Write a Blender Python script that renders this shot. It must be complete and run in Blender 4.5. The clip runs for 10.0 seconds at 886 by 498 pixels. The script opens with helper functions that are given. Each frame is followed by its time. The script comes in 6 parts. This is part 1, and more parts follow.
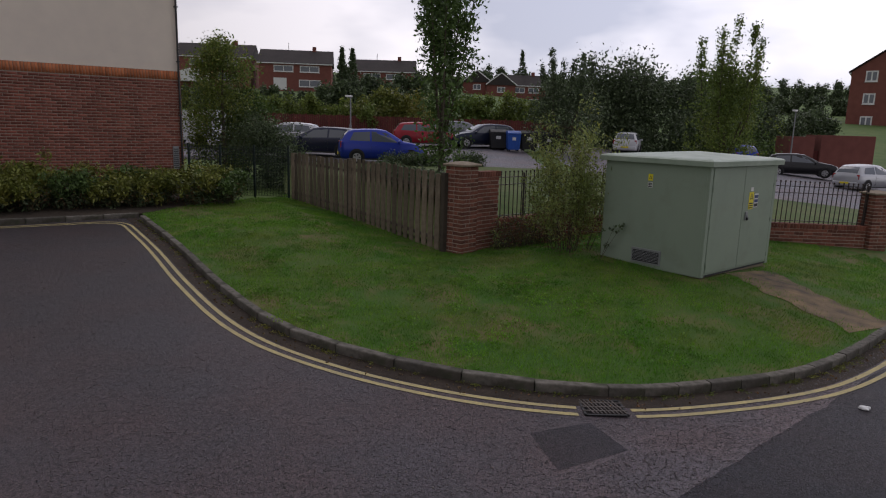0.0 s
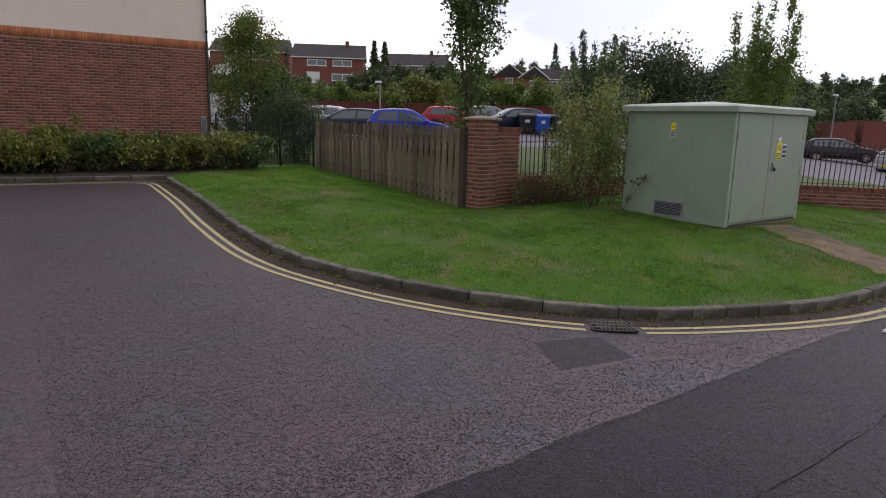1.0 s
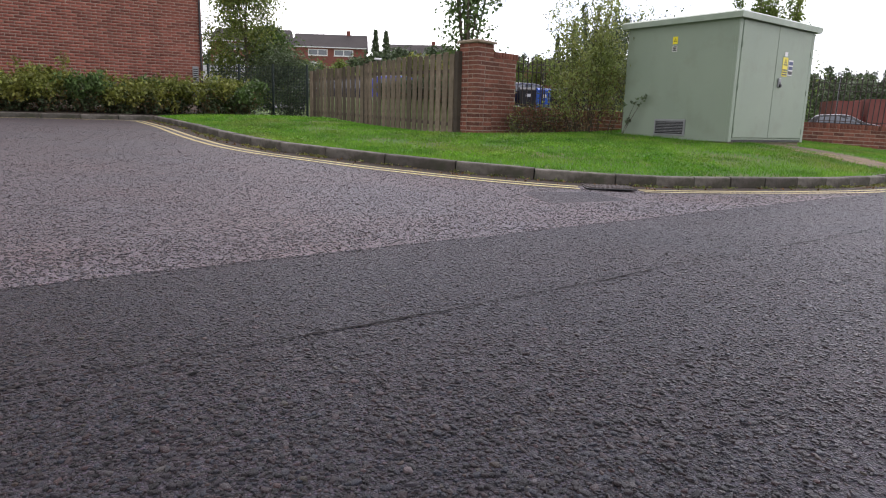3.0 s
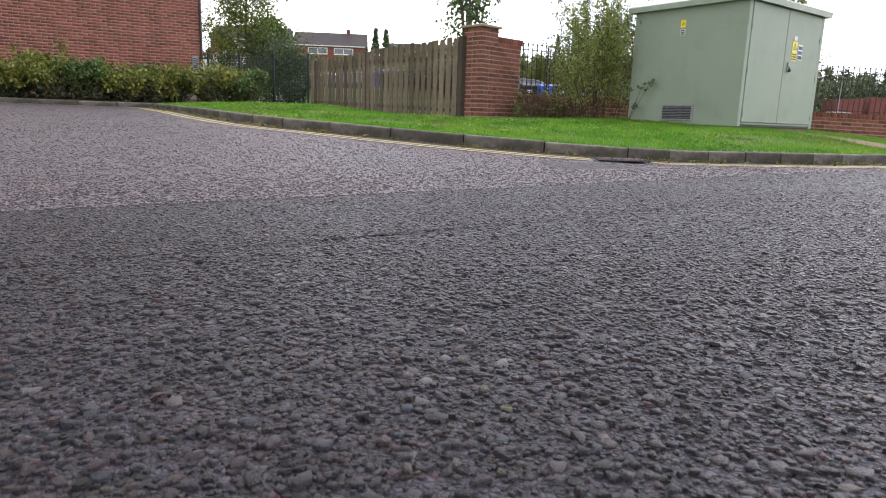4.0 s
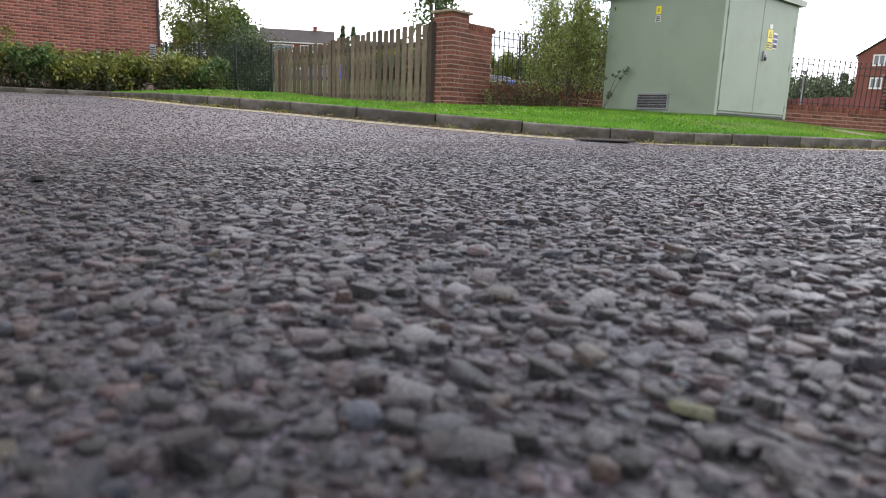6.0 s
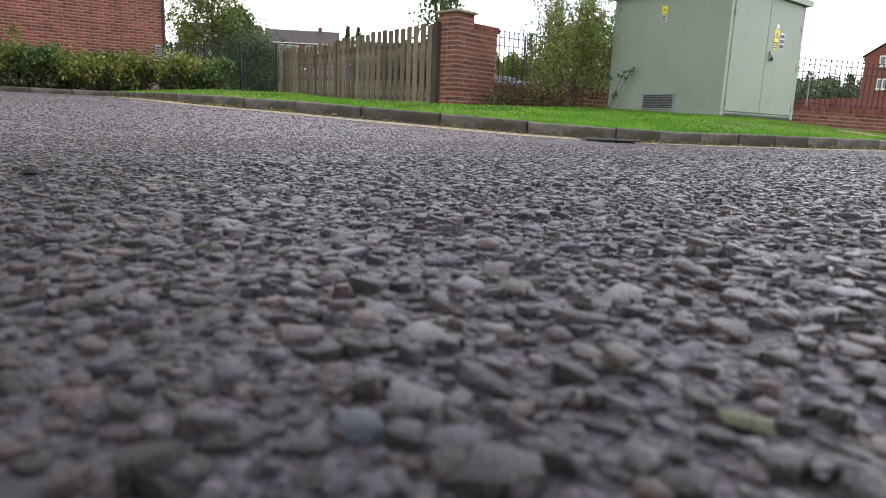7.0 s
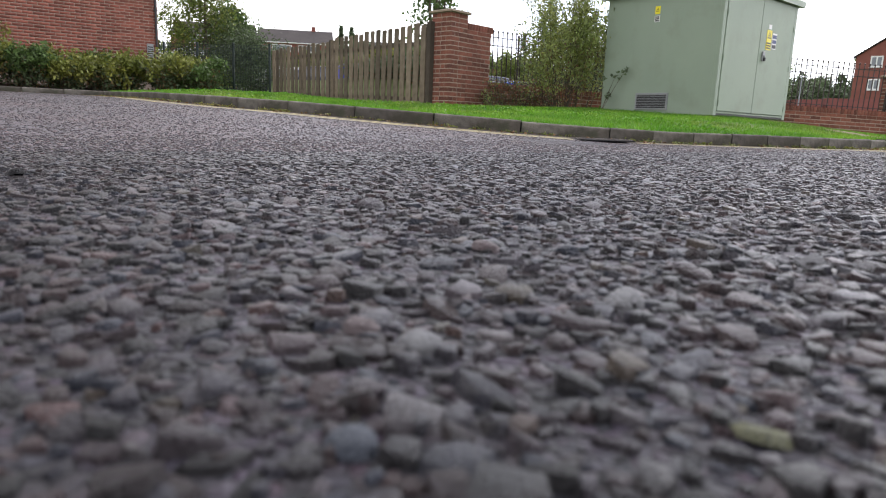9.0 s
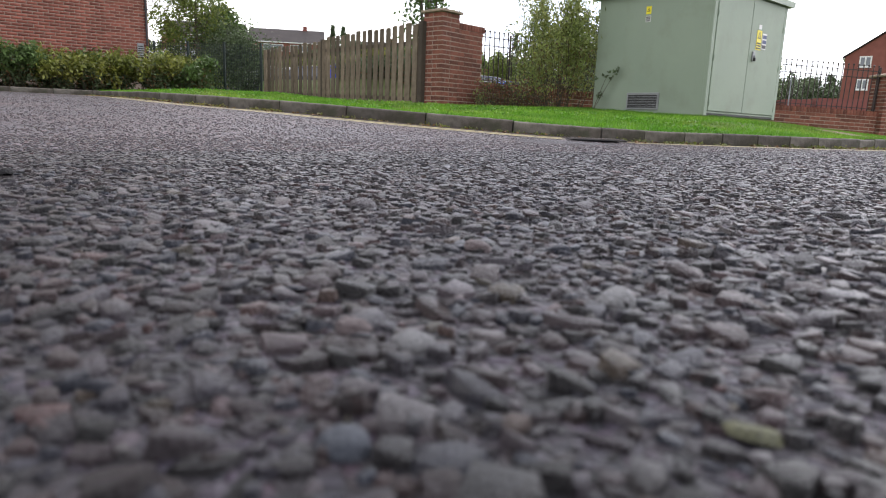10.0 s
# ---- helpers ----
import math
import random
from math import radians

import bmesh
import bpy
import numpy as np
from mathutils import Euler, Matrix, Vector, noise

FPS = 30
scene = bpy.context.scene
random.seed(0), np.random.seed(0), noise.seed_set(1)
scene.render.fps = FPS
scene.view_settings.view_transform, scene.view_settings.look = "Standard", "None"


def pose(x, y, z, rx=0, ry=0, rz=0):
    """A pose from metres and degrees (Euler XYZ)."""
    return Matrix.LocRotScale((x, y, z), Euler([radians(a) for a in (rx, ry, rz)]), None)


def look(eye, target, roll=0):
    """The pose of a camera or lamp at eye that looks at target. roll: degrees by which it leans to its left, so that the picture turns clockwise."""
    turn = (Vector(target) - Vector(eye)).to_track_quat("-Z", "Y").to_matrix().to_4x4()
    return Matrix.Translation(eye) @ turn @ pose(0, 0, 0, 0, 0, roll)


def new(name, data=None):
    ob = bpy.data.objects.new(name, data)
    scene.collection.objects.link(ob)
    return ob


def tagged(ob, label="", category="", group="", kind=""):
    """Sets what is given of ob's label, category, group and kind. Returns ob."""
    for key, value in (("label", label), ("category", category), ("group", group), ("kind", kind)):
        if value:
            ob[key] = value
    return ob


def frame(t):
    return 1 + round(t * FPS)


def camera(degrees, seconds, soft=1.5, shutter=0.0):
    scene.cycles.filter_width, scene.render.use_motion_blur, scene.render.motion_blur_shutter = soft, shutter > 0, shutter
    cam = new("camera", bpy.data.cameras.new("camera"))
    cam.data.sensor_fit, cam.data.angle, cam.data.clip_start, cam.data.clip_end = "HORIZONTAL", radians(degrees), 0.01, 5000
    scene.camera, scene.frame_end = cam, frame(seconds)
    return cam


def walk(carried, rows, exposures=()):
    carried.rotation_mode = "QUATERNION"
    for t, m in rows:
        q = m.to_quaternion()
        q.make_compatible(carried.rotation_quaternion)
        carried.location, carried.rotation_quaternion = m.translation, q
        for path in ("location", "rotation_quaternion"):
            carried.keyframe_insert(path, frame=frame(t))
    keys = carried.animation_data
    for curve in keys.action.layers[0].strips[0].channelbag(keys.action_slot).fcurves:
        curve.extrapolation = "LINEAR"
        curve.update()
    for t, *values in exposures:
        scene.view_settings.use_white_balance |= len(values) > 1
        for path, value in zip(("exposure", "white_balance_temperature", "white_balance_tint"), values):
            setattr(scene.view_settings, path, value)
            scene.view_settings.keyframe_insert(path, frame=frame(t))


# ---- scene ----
# plan units below are 0.8 m; everything is brought to metres at the end
SCALE = 0.8
U = 1 / SCALE
cam = camera(68.0, 10.0, soft=0.9)
PATH = [
    (0, (-0.438, 0.091, 3.261), (0.832, 1.591, 2.892), 1.6),
    (0.5, (-0.352, -0.048, 2.44), (0.847, 1.507, 2.06), 1.5),
    (1, (-0.241, -0.188, 2.284), (0.953, 1.372, 1.906), 1.5),
    (1.5, (-0.104, -0.238, 1.935), (1.088, 1.322, 1.555), 1.4),
    (2, (0.033, -0.189, 1.326), (1.225, 1.371, 0.944), 1.5),
    (2.5, (0.064, -0.199, 0.956), (1.253, 1.363, 0.571), 1.5),
    (4, (0.084, -0.016, 0.376), (1.274, 1.544, -0.008), 1.8),
    (4.5, (0.167, 0.137, 0.311), (1.372, 1.687, -0.074), 2.0),
    (5, (0.251, 0.296, 0.192), (1.476, 1.83, -0.191), 2.1),
    (5.5, (0.355, 0.395, 0.217), (1.599, 1.914, -0.164), 2.1),
    (6, (0.364, 0.383, 0.153), (1.629, 1.884, -0.229), 2.1),
    (7.5, (0.388, 0.417, 0.141), (1.64, 1.93, -0.239), 2.2),
    (8, (0.388, 0.417, 0.141), (1.647, 1.924, -0.239), 2.2),
    (8.5, (0.388, 0.417, 0.141), (1.651, 1.921, -0.239), 2.2),
    (9, (0.388, 0.417, 0.141), (1.658, 1.915, -0.239), 2.2),
    (9.5, (0.388, 0.417, 0.141), (1.666, 1.909, -0.239), 2.2),
    (10, (0.388, 0.417, 0.141), (1.676, 1.9, -0.239), 2.2),
]
walk(cam, [(t, look(Vector(eye) * SCALE, Vector(target) * SCALE, roll)) for t, eye, target, roll in PATH],
     exposures=[(0.0, -1.25, 6500, 20), (0.5, -0.93, 6500, 21), (1.0, -0.6, 6500, 21), (2.5, 0.06, 6500, 20), (4.0, 0.62, 6500, 16), (5.5, 0.69, 6500, 15), (8.0, 0.62, 6500, 15), (10.0, 0.57, 6500, 15)])
cam.data.dof.use_dof, cam.data.dof.focus_distance, cam.data.dof.aperture_fstop = True, 1.8 * SCALE, 11.0 * U

# ---- light ----
world = bpy.data.worlds.new("overcast_sky")
scene.world = world
world.use_nodes = True
_n, _l = world.node_tree.nodes, world.node_tree.links
_n.clear()
_out, _bg = _n.new("ShaderNodeOutputWorld"), _n.new("ShaderNodeBackground")
_sky = _n.new("ShaderNodeTexSky")
_sky.sky_type = 'NISHITA'
_sky.sun_disc = False
SUN_ELEV, SUN_AZ = radians(48), radians(35)
_sky.sun_elevation, _sky.sun_rotation = SUN_ELEV, SUN_AZ
_sc = _n.new("ShaderNodeVectorMath"); _sc.operation = 'SCALE'; _sc.inputs[3].default_value = 0.09
_tc, _mp = _n.new("ShaderNodeTexCoord"), _n.new("ShaderNodeMapping")
_mp.inputs['Scale'].default_value = (1.0, 1.0, 2.6)
_no = _n.new("ShaderNodeTexNoise")
_no.inputs['Scale'].default_value, _no.inputs['Detail'].default_value, _no.inputs['Roughness'].default_value = 2.0, 5, 0.50
_cr = _n.new("ShaderNodeValToRGB")
_cr.color_ramp.elements[0].position, _cr.color_ramp.elements[0].color = 0.38, (0.56, 0.61, 0.71, 1)
_cr.color_ramp.elements[1].position, _cr.color_ramp.elements[1].color = 0.58, (1.22, 1.22, 1.23, 1)
_mx = _n.new("ShaderNodeMix"); _mx.data_type = 'RGBA'; _mx.inputs['Factor'].default_value = 0.9
_l.new(_tc.outputs['Generated'], _mp.inputs['Vector']); _l.new(_mp.outputs['Vector'], _no.inputs['Vector'])
_l.new(_no.outputs['Fac'], _cr.inputs['Fac']); _l.new(_sky.outputs['Color'], _sc.inputs[0])
_l.new(_sc.outputs['Vector'], _mx.inputs['A']); _l.new(_cr.outputs['Color'], _mx.inputs['B'])
# brighter cloud towards the hidden sun, duller behind
_dt = _n.new("ShaderNodeVectorMath"); _dt.operation = 'DOT_PRODUCT'; _dt.inputs[1].default_value = (0.95, 0.10, 0.30)
_gl = _n.new("ShaderNodeMapRange"); _gl.inputs['From Min'].default_value, _gl.inputs['From Max'].default_value = 0.2, 0.95
_gl.inputs['To Min'].default_value, _gl.inputs['To Max'].default_value = 0.72, 1.95
_ml = _n.new("ShaderNodeVectorMath"); _ml.operation = 'SCALE'
_l.new(_tc.outputs['Generated'], _dt.inputs[0]); _l.new(_dt.outputs['Value'], _gl.inputs['Value'])
_l.new(_mx.outputs['Result'], _ml.inputs[0]); _l.new(_gl.outputs['Result'], _ml.inputs[3])
_l.new(_ml.outputs['Vector'], _bg.inputs['Color']); _bg.inputs['Strength'].default_value = 1.35
_l.new(_bg.outputs['Background'], _out.inputs['Surface'])
sun = new("sun", bpy.data.lights.new("sun", 'SUN'))
sun.data.energy, sun.data.angle, sun.data.color = 0.6, radians(25), (1.0, 0.97, 0.92)
sun.matrix_world = look((0, 0, 30), (-math.sin(SUN_AZ) * 30, -math.cos(SUN_AZ) * 30, 30 - 30 * math.tan(SUN_ELEV)))


# ---- materials ----
def mat(name, a, b, scale=6.0, rough=0.8, metal=0.0, bump=0.0, bscale=60.0, spec=0.4, big=1.0, rnd=0.0, island=False, coat=0.0, mid=None):
    """Two colours mixed by coarse and fine noise, with fine relief; rnd: brightness spread from piece to piece."""
    m = bpy.data.materials.new(name)
    m.use_nodes = True
    n, l = m.node_tree.nodes, m.node_tree.links
    p = n["Principled BSDF"]
    p.inputs['Roughness'].default_value, p.inputs['Metallic'].default_value = rough, metal
    p.inputs['Specular IOR Level'].default_value, p.inputs['Coat Weight'].default_value = spec, coat
    tc = n.new("ShaderNodeTexCoord")
    n1, n2 = n.new("ShaderNodeTexNoise"), n.new("ShaderNodeTexNoise")
    n1.inputs['Scale'].default_value, n1.inputs['Detail'].default_value = scale, 5
    n2.inputs['Scale'].default_value, n2.inputs['Detail'].default_value = scale * 0.13 * big, 3
    add = n.new("ShaderNodeMath"); add.operation = 'ADD'
    ramp = n.new("ShaderNodeMapRange")
    ramp.inputs['From Min'].default_value, ramp.inputs['From Max'].default_value = 0.7, 1.3
    mix = n.new("ShaderNodeMix"); mix.data_type = 'RGBA'
    mix.inputs['A'].default_value, mix.inputs['B'].default_value = (*a, 1), (*b, 1)
    for t in (n1, n2):
        l.new(tc.outputs['Object'], t.inputs['Vector'])
    l.new(n1.outputs['Fac'], add.inputs[0]); l.new(n2.outputs['Fac'], add.inputs[1])
    l.new(add.outputs[0], ramp.inputs['Value']); l.new(ramp.outputs['Result'], mix.inputs['Factor'])
    colour = mix.outputs['Result']
    if rnd:
        src = n.new("ShaderNodeNewGeometry").outputs['Random Per Island'] if island else n.new("ShaderNodeObjectInfo").outputs['Random']
        mr = n.new("ShaderNodeMapRange")
        mr.inputs['To Min'].default_value, mr.inputs['To Max'].default_value = 1 - rnd, 1 + rnd
        l.new(src, mr.inputs['Value'])
        hsv = n.new("ShaderNodeHueSaturation")
        l.new(mr.outputs['Result'], hsv.inputs['Value']); l.new(colour, hsv.inputs['Color'])
        colour = hsv.outputs['Color']
    l.new(colour, p.inputs['Base Color'])
    if bump:
        n3, bp = n.new("ShaderNodeTexNoise"), n.new("ShaderNodeBump")
        n3.inputs['Scale'].default_value, n3.inputs['Detail'].default_value = bscale, 4
        bp.inputs['Strength'].default_value, bp.inputs['Distance'].default_value = bump, 0.01
        l.new(tc.outputs['Object'], n3.inputs['Vector']); l.new(n3.outputs['Fac'], bp.inputs['Height'])
        l.new(bp.outputs['Normal'], p.inputs['Normal'])
    return m


def asphalt(name, dark, light, stone=130.0, relief=0.6, rough=0.75, spec=0.45, speck=0.5, wear_shade=()):
    """Binder with embedded chippings: cell colours, joints between the chippings, worn patches."""
    m = bpy.data.materials.new(name)
    m.use_nodes = True
    n, l = m.node_tree.nodes, m.node_tree.links
    p = n["Principled BSDF"]
    p.inputs['Specular IOR Level'].default_value = spec
    tc = n.new("ShaderNodeTexCoord")
    v = n.new("ShaderNodeTexVoronoi"); v.inputs['Scale'].default_value = stone
    ve = n.new("ShaderNodeTexVoronoi"); ve.feature = 'DISTANCE_TO_EDGE'; ve.inputs['Scale'].default_value = stone
    big, mid = n.new("ShaderNodeTexNoise"), n.new("ShaderNodeTexNoise")
    big.inputs['Scale'].default_value, big.inputs['Detail'].default_value = 0.45, 4
    mid.inputs['Scale'].default_value, mid.inputs['Detail'].default_value, mid.inputs['Roughness'].default_value = 14.0, 8, 0.75
    for t in (v, ve, big, mid):
        l.new(tc.outputs['Object'], t.inputs['Vector'])
    sep = n.new("ShaderNodeSeparateColor"); l.new(v.outputs['Color'], sep.inputs['Color'])
    f = n.new("ShaderNodeMath"); f.operation = 'POWER'; f.inputs[1].default_value = 1.6; l.new(sep.outputs['Red'], f.inputs[0])
    f2 = n.new("ShaderNodeMath"); f2.operation = 'MULTIPLY_ADD'; f2.inputs[1].default_value = 0.6; f2.inputs[2].default_value = -0.62
    l.new(big.outputs['Fac'], f2.inputs[0])
    f3 = n.new("ShaderNodeMath"); f3.operation = 'MULTIPLY_ADD'; f3.inputs[1].default_value = 1.5; l.new(mid.outputs['Fac'], f3.inputs[0]); l.new(f2.outputs[0], f3.inputs[2])
    f4 = n.new("ShaderNodeMath"); f4.operation = 'MULTIPLY_ADD'; f4.inputs[1].default_value = 0.65; f4.use_clamp = True
    l.new(f.outputs[0], f4.inputs[0]); l.new(f3.outputs[0], f4.inputs[2])
    # single larger stones, pale or black, among the fine ones
    v2 = n.new("ShaderNodeTexVoronoi"); v2.inputs['Scale'].default_value = stone * 0.42
    l.new(tc.outputs['Object'], v2.inputs['Vector'])
    s2 = n.new("ShaderNodeSeparateColor"); l.new(v2.outputs['Color'], s2.inputs['Color'])
    f5 = n.new("ShaderNodeMath"); f5.operation = 'MULTIPLY_ADD'; f5.inputs[1].default_value, f5.inputs[2].default_value = speck * 1.6, -speck * 0.8
    l.new(s2.outputs['Green'], f5.inputs[0])
    f6 = n.new("ShaderNodeMath"); f6.operation = 'ADD'; f6.use_clamp = True
    l.new(f4.outputs[0], f6.inputs[0]); l.new(f5.outputs[0], f6.inputs[1])
    mix0 = n.new("ShaderNodeMix"); mix0.data_type = 'RGBA'
    mix0.inputs['A'].default_value, mix0.inputs['B'].default_value = (*dark, 1), (*light, 1)
    l.new(f6.outputs[0], mix0.inputs['Factor'])
    # brownish and bluish areas
    area = n.new("ShaderNodeTexNoise"); area.inputs['Scale'].default_value, area.inputs['Detail'].default_value = 0.8, 5
    l.new(tc.outputs['Object'], area.inputs['Vector'])
    wash = n.new("ShaderNodeValToRGB")
    wash.color_ramp.elements[0].position, wash.color_ramp.elements[0].color = 0.38, (0.95, 0.96, 1.06, 1)
    wash.color_ramp.elements[1].position, wash.color_ramp.elements[1].color = 0.64, (1.14, 0.95, 0.97, 1)
    l.new(area.outputs['Fac'], wash.inputs['Fac'])
    mix = n.new("ShaderNodeMix"); mix.data_type = 'RGBA'; mix.blend_type = 'MULTIPLY'; mix.inputs['Factor'].default_value = 1.0
    mix.clamp_result = False
    l.new(mix0.outputs['Result'], mix.inputs['A']); l.new(wash.outputs['Color'], mix.inputs['B'])
    tint = n.new("ShaderNodeMix"); tint.data_type = 'RGBA'; tint.blend_type = 'SOFT_LIGHT'; tint.inputs['Factor'].default_value = 0.12
    l.new(mix.outputs['Result'], tint.inputs['A']); l.new(v.outputs['Color'], tint.inputs['B'])
    worn = tint.outputs['Result']
    if wear_shade:
        # rubbed pale along the seam where the traffic turns, fading to painted-in shade across the side road
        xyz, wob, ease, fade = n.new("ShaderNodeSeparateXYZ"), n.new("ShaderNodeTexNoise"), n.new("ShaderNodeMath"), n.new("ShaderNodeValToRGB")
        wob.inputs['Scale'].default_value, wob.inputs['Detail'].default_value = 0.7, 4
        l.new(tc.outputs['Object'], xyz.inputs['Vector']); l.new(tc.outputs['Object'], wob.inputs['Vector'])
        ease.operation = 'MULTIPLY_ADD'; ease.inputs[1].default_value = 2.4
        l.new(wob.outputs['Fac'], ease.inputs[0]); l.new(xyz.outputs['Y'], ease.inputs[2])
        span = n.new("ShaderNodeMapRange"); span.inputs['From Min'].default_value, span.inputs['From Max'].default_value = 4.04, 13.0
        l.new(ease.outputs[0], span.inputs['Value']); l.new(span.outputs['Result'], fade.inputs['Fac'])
        # far stops below 1 put the building's dimming into the tarmac colour
        for i, (pos, k) in enumerate(zip((0.0, 0.16, 0.45, 1.0), wear_shade)):
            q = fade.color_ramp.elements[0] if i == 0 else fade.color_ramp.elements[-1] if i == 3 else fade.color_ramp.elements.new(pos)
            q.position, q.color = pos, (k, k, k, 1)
        rub_shade = n.new("ShaderNodeMix"); rub_shade.data_type = 'RGBA'; rub_shade.blend_type = 'MULTIPLY'; rub_shade.inputs['Factor'].default_value = 1.0
        rub_shade.clamp_result = False
        l.new(worn, rub_shade.inputs['A']); l.new(fade.outputs['Color'], rub_shade.inputs['B'])
        worn = rub_shade.outputs['Result']
    edge = n.new("ShaderNodeMapRange"); edge.inputs['From Max'].default_value = 0.12; edge.inputs['To Min'].default_value = 0.40
    l.new(ve.outputs['Distance'], edge.inputs['Value'])
    mul = n.new("ShaderNodeMix"); mul.data_type = 'RGBA'; mul.blend_type = 'MULTIPLY'; mul.inputs['Factor'].default_value = 1.0
    l.new(worn, mul.inputs['A']); l.new(edge.outputs['Result'], mul.inputs['B'])
    l.new(mul.outputs['Result'], p.inputs['Base Color'])
    rr = n.new("ShaderNodeMapRange"); rr.inputs['To Min'].default_value, rr.inputs['To Max'].default_value = rough - 0.15, rough + 0.1
    l.new(sep.outputs['Green'], rr.inputs['Value']); l.new(rr.outputs['Result'], p.inputs['Roughness'])
    h = n.new("ShaderNodeMath"); h.operation = 'MULTIPLY_ADD'; h.inputs[1].default_value = 0.5
    e2 = n.new("ShaderNodeMapRange"); e2.inputs['From Max'].default_value = 0.35; l.new(ve.outputs['Distance'], e2.inputs['Value'])
    l.new(sep.outputs['Blue'], h.inputs[0]); l.new(e2.outputs['Result'], h.inputs[2])
    bp = n.new("ShaderNodeBump"); bp.inputs['Strength'].default_value, bp.inputs['Distance'].default_value = relief, 0.006
    l.new(h.outputs[0], bp.inputs['Height']); l.new(bp.outputs['Normal'], p.inputs['Normal'])
    return m


def foliage(name, a, b, rnd=0.45, trans=0.25, rough=0.5):
    """Leaf colour that varies from leaf to leaf, with some light passing through."""
    m = mat(name, a, b, 0.9, rough, spec=0.35, rnd=rnd, island=True)
    m.node_tree.nodes["Principled BSDF"].inputs['Transmission Weight'].default_value = 0.0
    n, l = m.node_tree.nodes, m.node_tree.links
    p = n["Principled BSDF"]
    tr, mx = n.new("ShaderNodeBsdfTranslucent"), n.new("ShaderNodeMixShader")
    mx.inputs[0].default_value = trans
    src = p.inputs['Base Color'].links[0].from_socket
    l.new(src, tr.inputs['Color']); l.new(p.outputs[0], mx.inputs[1]); l.new(tr.outputs[0], mx.inputs[2])
    l.new(mx.outputs[0], n["Material Output"].inputs['Surface'])
    return m


def glass(name, tint=(0.02, 0.025, 0.03), rough=0.08):
    return mat(name, tint, tint, 2, rough, spec=0.8)


M_ROAD = asphalt("dark_asphalt", (0.006, 0.0057, 0.0068), (0.050, 0.0452, 0.054), 125, 0.55, 0.62, 0.30)
M_SIDE = asphalt("worn_asphalt", (0.019, 0.0158, 0.0165), (0.112, 0.094, 0.098), 120, 0.5, 0.60, 0.44, wear_shade=(1.55, 1.14, 0.88, 0.62))
M_LOT = asphalt("grey_asphalt", (0.10, 0.10, 0.105), (0.22, 0.22, 0.23), 90, 0.4)
M_PATCH = asphalt("patch_asphalt", (0.009, 0.009, 0.011), (0.070, 0.065, 0.072), 150, 0.7, 0.64, 0.36)
M_YELLOW = mat("yellow_road_paint", (0.56, 0.46, 0.19), (0.34, 0.29, 0.16), 30, 0.7, bump=0.4, bscale=150)
M_WHITE_LINE = mat("white_road_paint", (0.6, 0.6, 0.58), (0.4, 0.4, 0.38), 30, 0.7)
M_KERB = mat("kerb_concrete", (0.165, 0.148, 0.126), (0.046, 0.047, 0.035), 11, 0.9, bump=0.6, bscale=70, rnd=0.3)
M_CRACK = mat("crack_grime", (0.012, 0.011, 0.011), (0.026, 0.023, 0.022), 40, 1.0, spec=0.1)
M_SOIL = mat("soil", (0.034, 0.025, 0.017), (0.070, 0.052, 0.036), 12, 0.95, bump=0.6, bscale=40)
M_DIRT = mat("gutter_dirt", (0.024, 0.017, 0.012), (0.058, 0.042, 0.030), 25, 0.95, bump=0.6, bscale=90)
M_VERGE = mat("turf", (0.032, 0.105, 0.006), (0.085, 0.120, 0.016), 1.6, 0.95, bump=0.7, bscale=45)
M_BANK = mat("rough_grass", (0.055, 0.10, 0.022), (0.12, 0.14, 0.045), 2.5, 0.95, bump=0.8, bscale=30)
M_FIELD = mat("meadow", (0.06, 0.12, 0.022), (0.12, 0.17, 0.045), 0.8, 0.95)
M_PATH = mat("bare_earth_path", (0.29, 0.20, 0.105), (0.070, 0.058, 0.047), 3.2, 0.95, bump=0.5, bscale=70)
M_BRICK = mat("red_brick", (0.125, 0.040, 0.028), (0.215, 0.078, 0.050), 9, 0.88, bump=0.35, bscale=120, rnd=0.38)
M_BRICK_J = mat("red_brick_joined", (0.165, 0.050, 0.033), (0.265, 0.088, 0.060), 9, 0.85, bump=0.3, bscale=120, rnd=0.32, island=True)
M_BRICK_O = mat("orange_brick", (0.42, 0.13, 0.05), (0.50, 0.18, 0.08), 9, 0.85, rnd=0.2, island=True)
M_BRICK_F = mat("facade_brick", (0.165, 0.050, 0.033), (0.265, 0.088, 0.060), 9, 0.85, bump=0.3, bscale=120, rnd=0.32)
M_MORTAR = mat("mortar", (0.40, 0.325, 0.262), (0.27, 0.215, 0.172), 15, 0.95, bump=0.3, bscale=80)
M_FARBRICK = mat("far_brick", (0.18, 0.062, 0.050), (0.24, 0.088, 0.068), 2, 0.9)
M_STONE = mat("coping_stone", (0.36, 0.29, 0.21), (0.22, 0.18, 0.13), 12, 0.9, bump=0.4, bscale=60)
M_RENDER = mat("cream_render", (0.80, 0.70, 0.59), (0.72, 0.63, 0.54), 2, 0.9, bump=0.2, bscale=120)
M_TIMBER = mat("weathered_timber", (0.105, 0.083, 0.056), (0.222, 0.180, 0.131), 7, 0.9, bump=0.5, bscale=50, rnd=0.42)
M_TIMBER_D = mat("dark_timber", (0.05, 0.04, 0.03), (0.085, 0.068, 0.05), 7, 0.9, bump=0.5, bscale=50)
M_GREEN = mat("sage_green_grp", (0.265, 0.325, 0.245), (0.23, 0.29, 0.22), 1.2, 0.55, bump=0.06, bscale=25)
